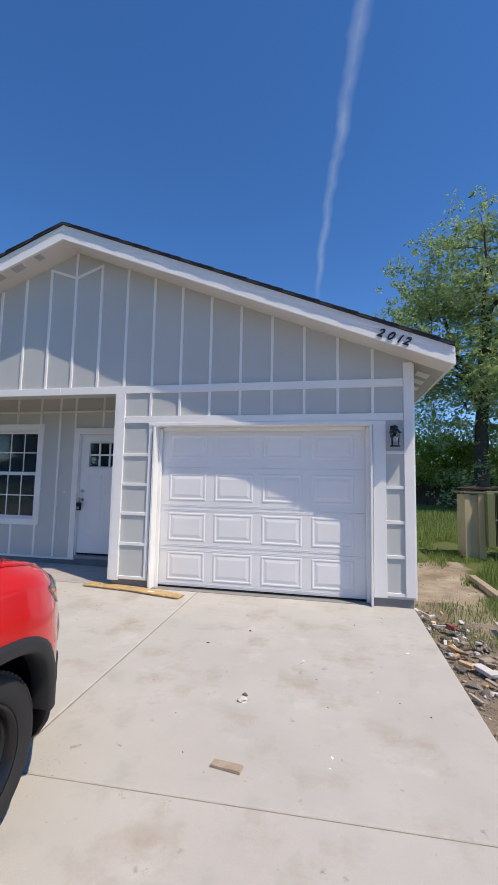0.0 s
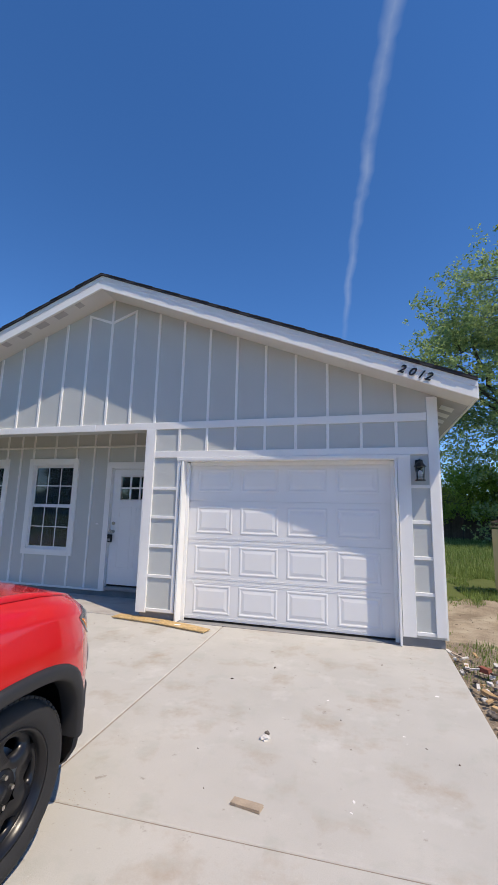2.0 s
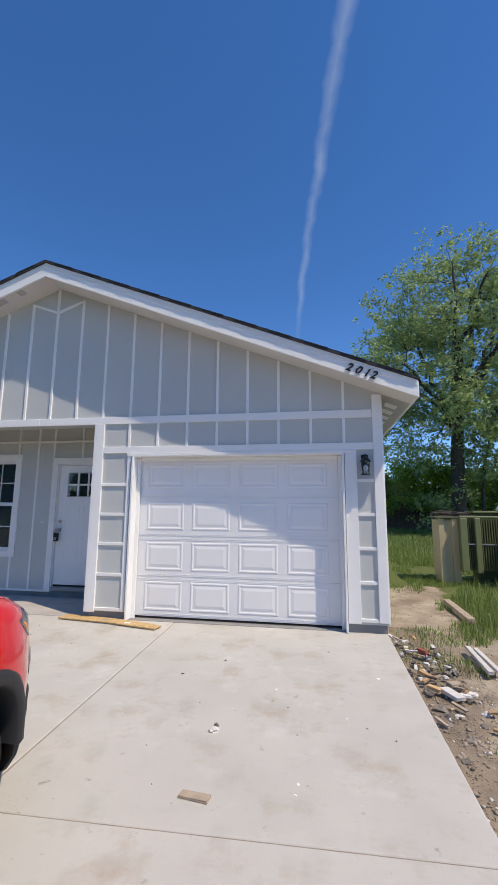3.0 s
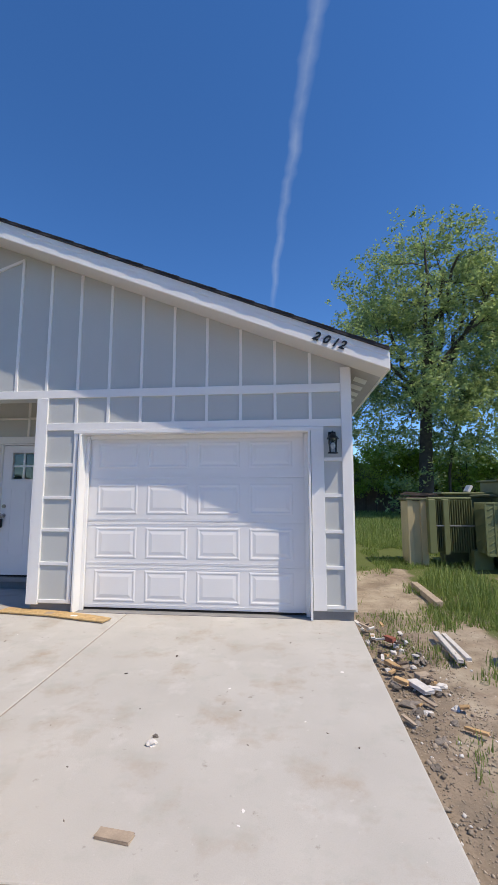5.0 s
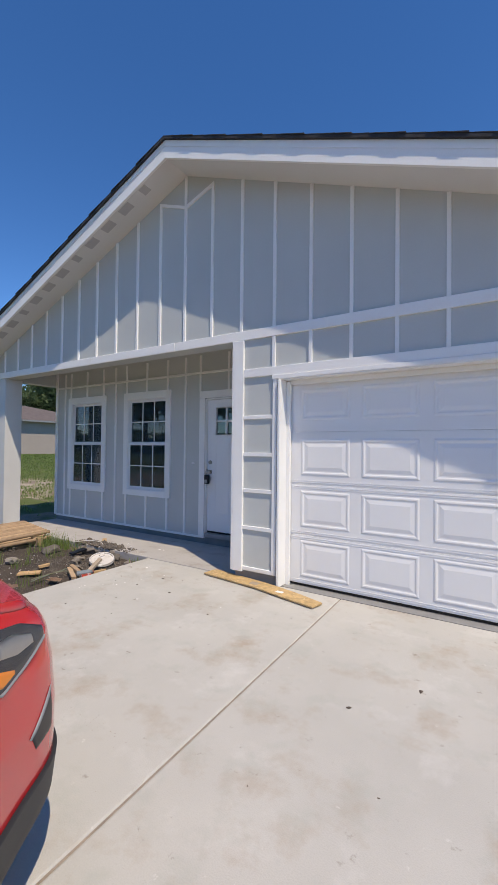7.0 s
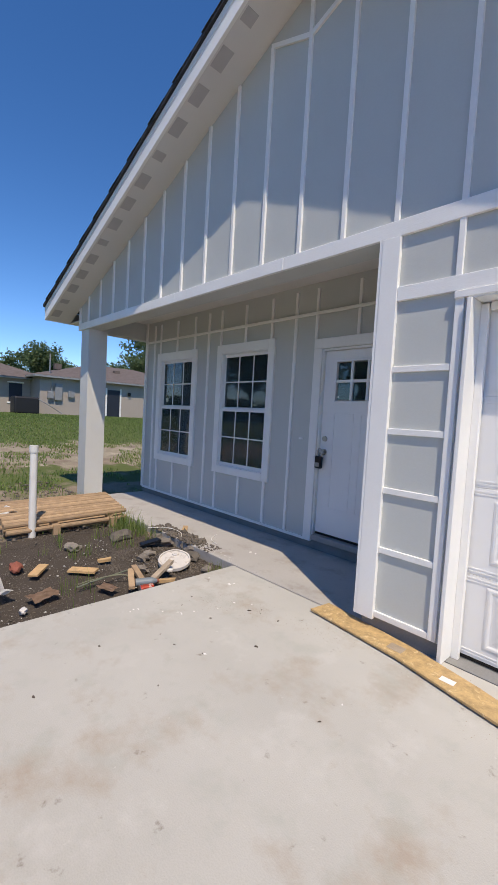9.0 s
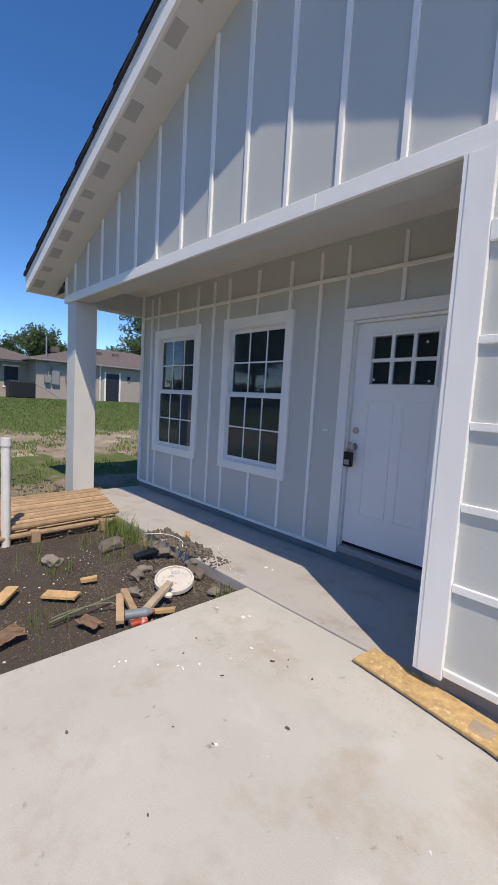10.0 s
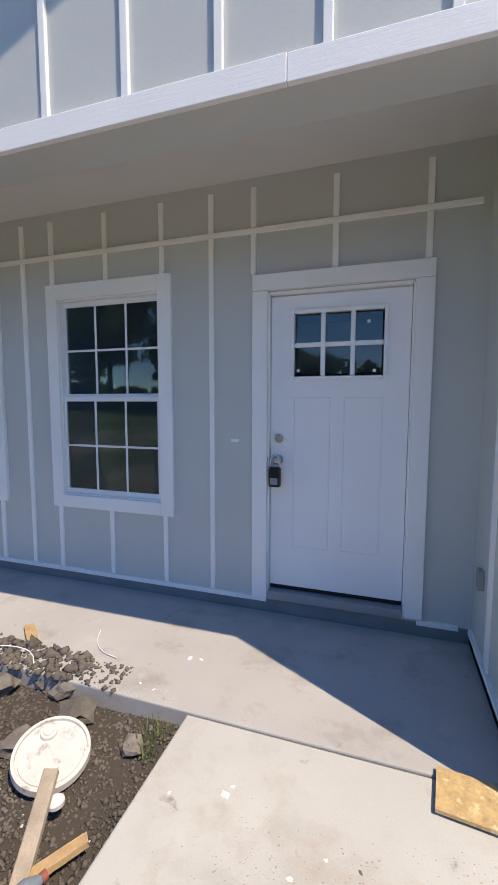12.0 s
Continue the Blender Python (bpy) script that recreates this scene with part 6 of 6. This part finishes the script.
for i in range(64):
    rnd = random.Random(300 + i)
    x, y = rnd.uniform(0.98, 1.42), rnd.uniform(3.3, 5.4)
    if i % 2:
        plank("wood_splinter", (x, y, -0.035), (x + rnd.uniform(-0.1, 0.1), y + rnd.uniform(-0.12, 0.12), -0.02), rnd.uniform(0.02, 0.045), 0.015, (OLDWOOD, WHITESTONE, PINE, FENCEWOOD)[i // 2 % 4], ("grey weathered wood splinter on rubble", "white painted splinter on rubble", "yellow wood splinter on rubble", "dark wood splinter on rubble")[i // 2 % 4], "wood scrap", "wood splinters")
    else:
        lump("rubble_stone", x, y, -0.07, rnd.uniform(0.02, 0.045), rnd.uniform(0.02, 0.035), 0.02, STONE if i % 4 else WHITESTONE, i, "broken stone in the rubble strip" if i % 4 else "white broken stone in the rubble strip", "stone", i * 33, "rubble stones")
for i, (x, y, s) in enumerate(((1.02, 3.35, 0.06), (1.14, 3.2, 0.05), (1.20, 2.46, 0.055), (1.30, 2.42, 0.07), (1.25, 2.34, 0.065), (1.36, 2.33, 0.07), (1.30, 2.25, 0.06), (1.42, 2.25, 0.07), (1.18, 2.30, 0.045), (1.40, 2.42, 0.05), (1.24, 2.52, 0.04), (1.08, 3.62, 0.07), (1.07, 3.50, 0.06), (1.02, 2.95, 0.04), (1.07, 5.05, 0.04))):
    lump("soil_clod", x, y, -0.09, s, s * 0.8, s * 0.55, STONE, 70 + i, "dark soil clod beside the driveway", "clod", i * 50, "soil clods", 3)
bucket = empty("bucket", 2.31, 4.36, -0.09, "grey plastic bucket standing in weeds", "bucket")
bk = bmesh.new()
cyl((0, 0, 0.0), (0, 0, 0.36), 0.125, 0.15, 32, bk, caps=False)
cyl((0, 0, 0.36), (0, 0, 0.02), 0.143, 0.118, 32, bk, caps=False)
cyl((0, 0, 0.0), (0, 0, 0.02), 0.12, 0.12, 32, bk)
part("tub", bk, BUCKET, bucket, smooth=False)
for z in (0.29, 0.33):
    part("ring", lathe([(0, 0.146), (0, 0.156), (0.012, 0.156), (0.012, 0.146)], 32), BUCKET, bucket).matrix_local = pose(0, 0, z, 0, -90, 0)
part("handle", tube([(0.15, 0, 0.3), (0.13, -0.10, 0.2), (0.0, -0.165, 0.15), (-0.13, -0.10, 0.2), (-0.15, 0, 0.3)], 0.004, 6), NICKEL, bucket)


# ---- stuff: crumbs of soil, grass ----
def crumbs(name, boxes, material, label, seed):
    rs = np.random.RandomState(seed)
    V, F = [], []
    for n, x0, x1, y0, y1, s0, s1, zoff in boxes:
        for _ in range(n):
            x, y = rs.uniform(x0, x1), rs.uniform(y0, y1)
            if -4.43 < x < 0.93 and y < 5.39:
                continue
            s = s0 + (s1 - s0) * rs.rand() ** 3
            z = (ground_z(x, y) if zoff is None else zoff) + s * 0.25
            p = rs.normal(size=(6, 3)) * 0.18
            pts = np.array([(1, 0, 0), (-1, 0, 0), (0, 1, 0), (0, -1, 0), (0, 0, 0.7), (0, 0, -0.7)]) + p
            a = rs.uniform(0, 6.28)
            c, sn = math.cos(a), math.sin(a)
            pts = pts @ np.array([(c, sn, 0), (-sn, c, 0), (0, 0, 1)]) * s
            o = len(V)
            V += [(x + q[0], y + q[1], z + q[2]) for q in pts]
            F += [(o + i, o + j, o + k) for i, j, k in ((0, 2, 4), (2, 1, 4), (1, 3, 4), (3, 0, 4), (2, 0, 5), (1, 2, 5), (3, 1, 5), (0, 3, 5))]
    return tagged(raw(name, V, F, material, smooth=True), label, "soil", kind="stuff")


SOILCRUMB = mat("soil crumb", (0.135, 0.115, 0.097), 0.95, var=0.4, scale=4, bump=0.5, fine=60)
crumbs("soil_crumbs", [(17000, -6.8, -4.43, 3.0, 5.4, 0.002, 0.011, None), (5000, -5.6, -4.45, 4.5, 5.4, 0.002, 0.016, None), (500, -6.0, -5.1, 5.38, 5.62, 0.008, 0.04, 0.004), (90, -5.1, -4.85, 5.4, 5.6, 0.006, 0.02, 0.004), (1500, -10, -6.5, 2.5, 5.5, 0.006, 0.04, None)], SOILCRUMB, "loose grey-brown soil crumbs and clods", 1)
SANDCRUMB = mat("sandy crumb", (0.33, 0.275, 0.215), 0.95, var=0.4, scale=4, bump=0.5, fine=60)
crumbs("sandy_crumbs", [(12000, 0.93, 1.6, 1.2, 6.0, 0.002, 0.010, None), (220, 0.95, 1.5, 2.2, 5.2, 0.006, 0.028, None), (4000, 0.93, 3.0, 1.2, 9, 0.002, 0.011, None)], SANDCRUMB, "loose sandy soil crumbs beside the driveway", 6)
crumbs("white_chips", [(260, -6.2, -4.5, 3.3, 4.9, 0.003, 0.013, None), (260, 0.95, 1.9, 1.4, 5.2, 0.004, 0.02, None), (60, -5.0, -4.5, 5.4, 5.5, 0.002, 0.006, 0.004)], WHITESTONE, "scattered white plaster chips on soil", 2)


def flecks(name, spots, material, label, seed):
    """Thin dried flakes and grains trodden onto the concrete in loose patches."""
    rs = np.random.RandomState(seed)
    V, F = [], []
    for n, x, y, rx, ry, size in spots:
        for _ in range(int(1.3 * n)):
            px, py = x + rs.normal() * rx, y + rs.normal() * ry
            if py > 5.34 or abs(px - seam(py, 0)) < 0.03:
                continue
            s0, turn = size * (0.12 + 0.6 * rs.rand() ** 4), rs.uniform(0, 6.28)
            o = len(V)
            for k in range(6):
                a = turn + k * math.pi / 3
                r = s0 * rs.uniform(0.5, 1.1)
                V.append((px + r * math.cos(a), py + 0.7 * r * math.sin(a), 0.0004))
            V.append((px, py, 0.0004 + 0.12 * s0))
            F += [(o + k, o + (k + 1) % 6, o + 6) for k in range(6)]
    return tagged(raw(name, V, F, material, smooth=True), label, "dirt", kind="stuff")


MUD = mat("dried mud flake", (0.33, 0.275, 0.22), 0.95, var=0.3, scale=9, bump=0.3)
flecks("mud_flecks", [(260, -3.9, 4.85, 0.09, 0.10, 0.007), (160, -3.9, 4.72, 0.10, 0.05, 0.008), (110, -3.58, 4.92, 0.05, 0.05, 0.008), (300, -3.15, 5.03, 0.14, 0.06, 0.007), (140, -3.45, 4.8, 0.2, 0.12, 0.005), (260, -4.0, 4.6, 0.28, 0.3, 0.004), (420, 0.35, 5.18, 0.28, 0.07, 0.008), (240, -0.6, 5.24, 0.6, 0.05, 0.006), (160, -1.9, 4.95, 0.15, 0.12, 0.006), (90, -2.15, 2.9, 0.10, 0.03, 0.006), (110, -1.45, 2.02, 0.12, 0.05, 0.008), (500, -1.5, 3.6, 1.4, 1.0, 0.003)], MUD, "dried brown mud flecks trodden on concrete", 21)
flecks("plaster_flecks", [(150, -3.85, 4.85, 0.14, 0.14, 0.004), (60, -4.08, 5.06, 0.05, 0.06, 0.005), (80, 0.1, 2.7, 0.3, 0.5, 0.004), (60, 0.75, 3.2, 0.08, 0.6, 0.006), (70, -3.9, 4.4, 0.25, 0.2, 0.004)], WHITESTONE, "white plaster dust spots on concrete", 22)


def grass(name, zones, label, seed):
    rs = np.random.RandomState(seed)
    V, F = [], []
    for n, x0, x1, y0, y1, h0, h1, thr in zones:
        for _ in range(n):
            x, y = rs.uniform(x0, x1), rs.uniform(y0, y1)
            if noise.noise((x * 0.9, y * 0.9, 2.0)) + 0.5 * noise.noise((x * 3.0, y * 3.0, 5.0)) < thr:
                continue
            if -8.45 < x < 1.0 and 5.36 < y < 17.2 or (-4.45 < x < 0.95 and y < 5.4):
                continue
            h = rs.uniform(h0, h1)
            w = 0.0022 + 0.008 * h + 0.00035 * abs(y) * (1 if x > 0 else 0) + (0.0007 * abs(x) if x < -9 else 0)
            z = ground_z(x, y) - 0.01
            a, b = rs.uniform(0, 6.28), rs.uniform(0.1, 0.6) * h
            c, s = math.cos(a), math.sin(a)
            bx, by = math.cos(a + 1.4) * b, math.sin(a + 1.4) * b
            o = len(V)
            V += [(x - c * w, y - s * w, z), (x + c * w, y + s * w, z), (x + bx * 0.4 + c * w * 0.6, y + by * 0.4 + s * w * 0.6, z + h * 0.6), (x + bx * 0.4 - c * w * 0.6, y + by * 0.4 - s * w * 0.6, z + h * 0.6), (x + bx, y + by, z + h)]
            F += [(o, o + 1, o + 2, o + 3), (o + 3, o + 2, o + 4)]
    return tagged(raw(name, V, F, BLADE), label, "grass", kind="stuff")


grass("grass", [
    (52000, 1.9, 6.5, 5.5, 14, 0.03, 0.13, -0.08), (30000, 1.6, 13, 12, 29, 0.10, 0.32, -0.3), (1500, 2.3, 5.0, 6.0, 8.6, 0.15, 0.42, 0.12),
    (11000, 1.2, 4.5, 1.2, 6.0, 0.02, 0.11, 0.1), (3500, 1.9, 3.6, 3.8, 6.5, 0.03, 0.16, 0.05),
    (3500, 0.95, 1.9, 4.0, 9.0, 0.02, 0.08, 0.1),
    (75000, -30, -14, 2, 24, 0.03, 0.085, -0.6), (34000, -14.5, -8.4, 2.5, 20, 0.03, 0.10, -0.02),
    (3500, -8.4, -5.6, 4.3, 5.38, 0.05, 0.2, 0.0), (260, -6.7, -5.9, 5.1, 5.38, 0.06, 0.28, -0.1), (700, -6.9, -4.5, 3.2, 4.8, 0.04, 0.18, 0.28), (50, -5.1, -4.8, 3.95, 4.25, 0.05, 0.16, -0.5), (60, -4.62, -4.46, 5.15, 5.37, 0.04, 0.12, -1)],
    "uneven green grass and weeds", 4)
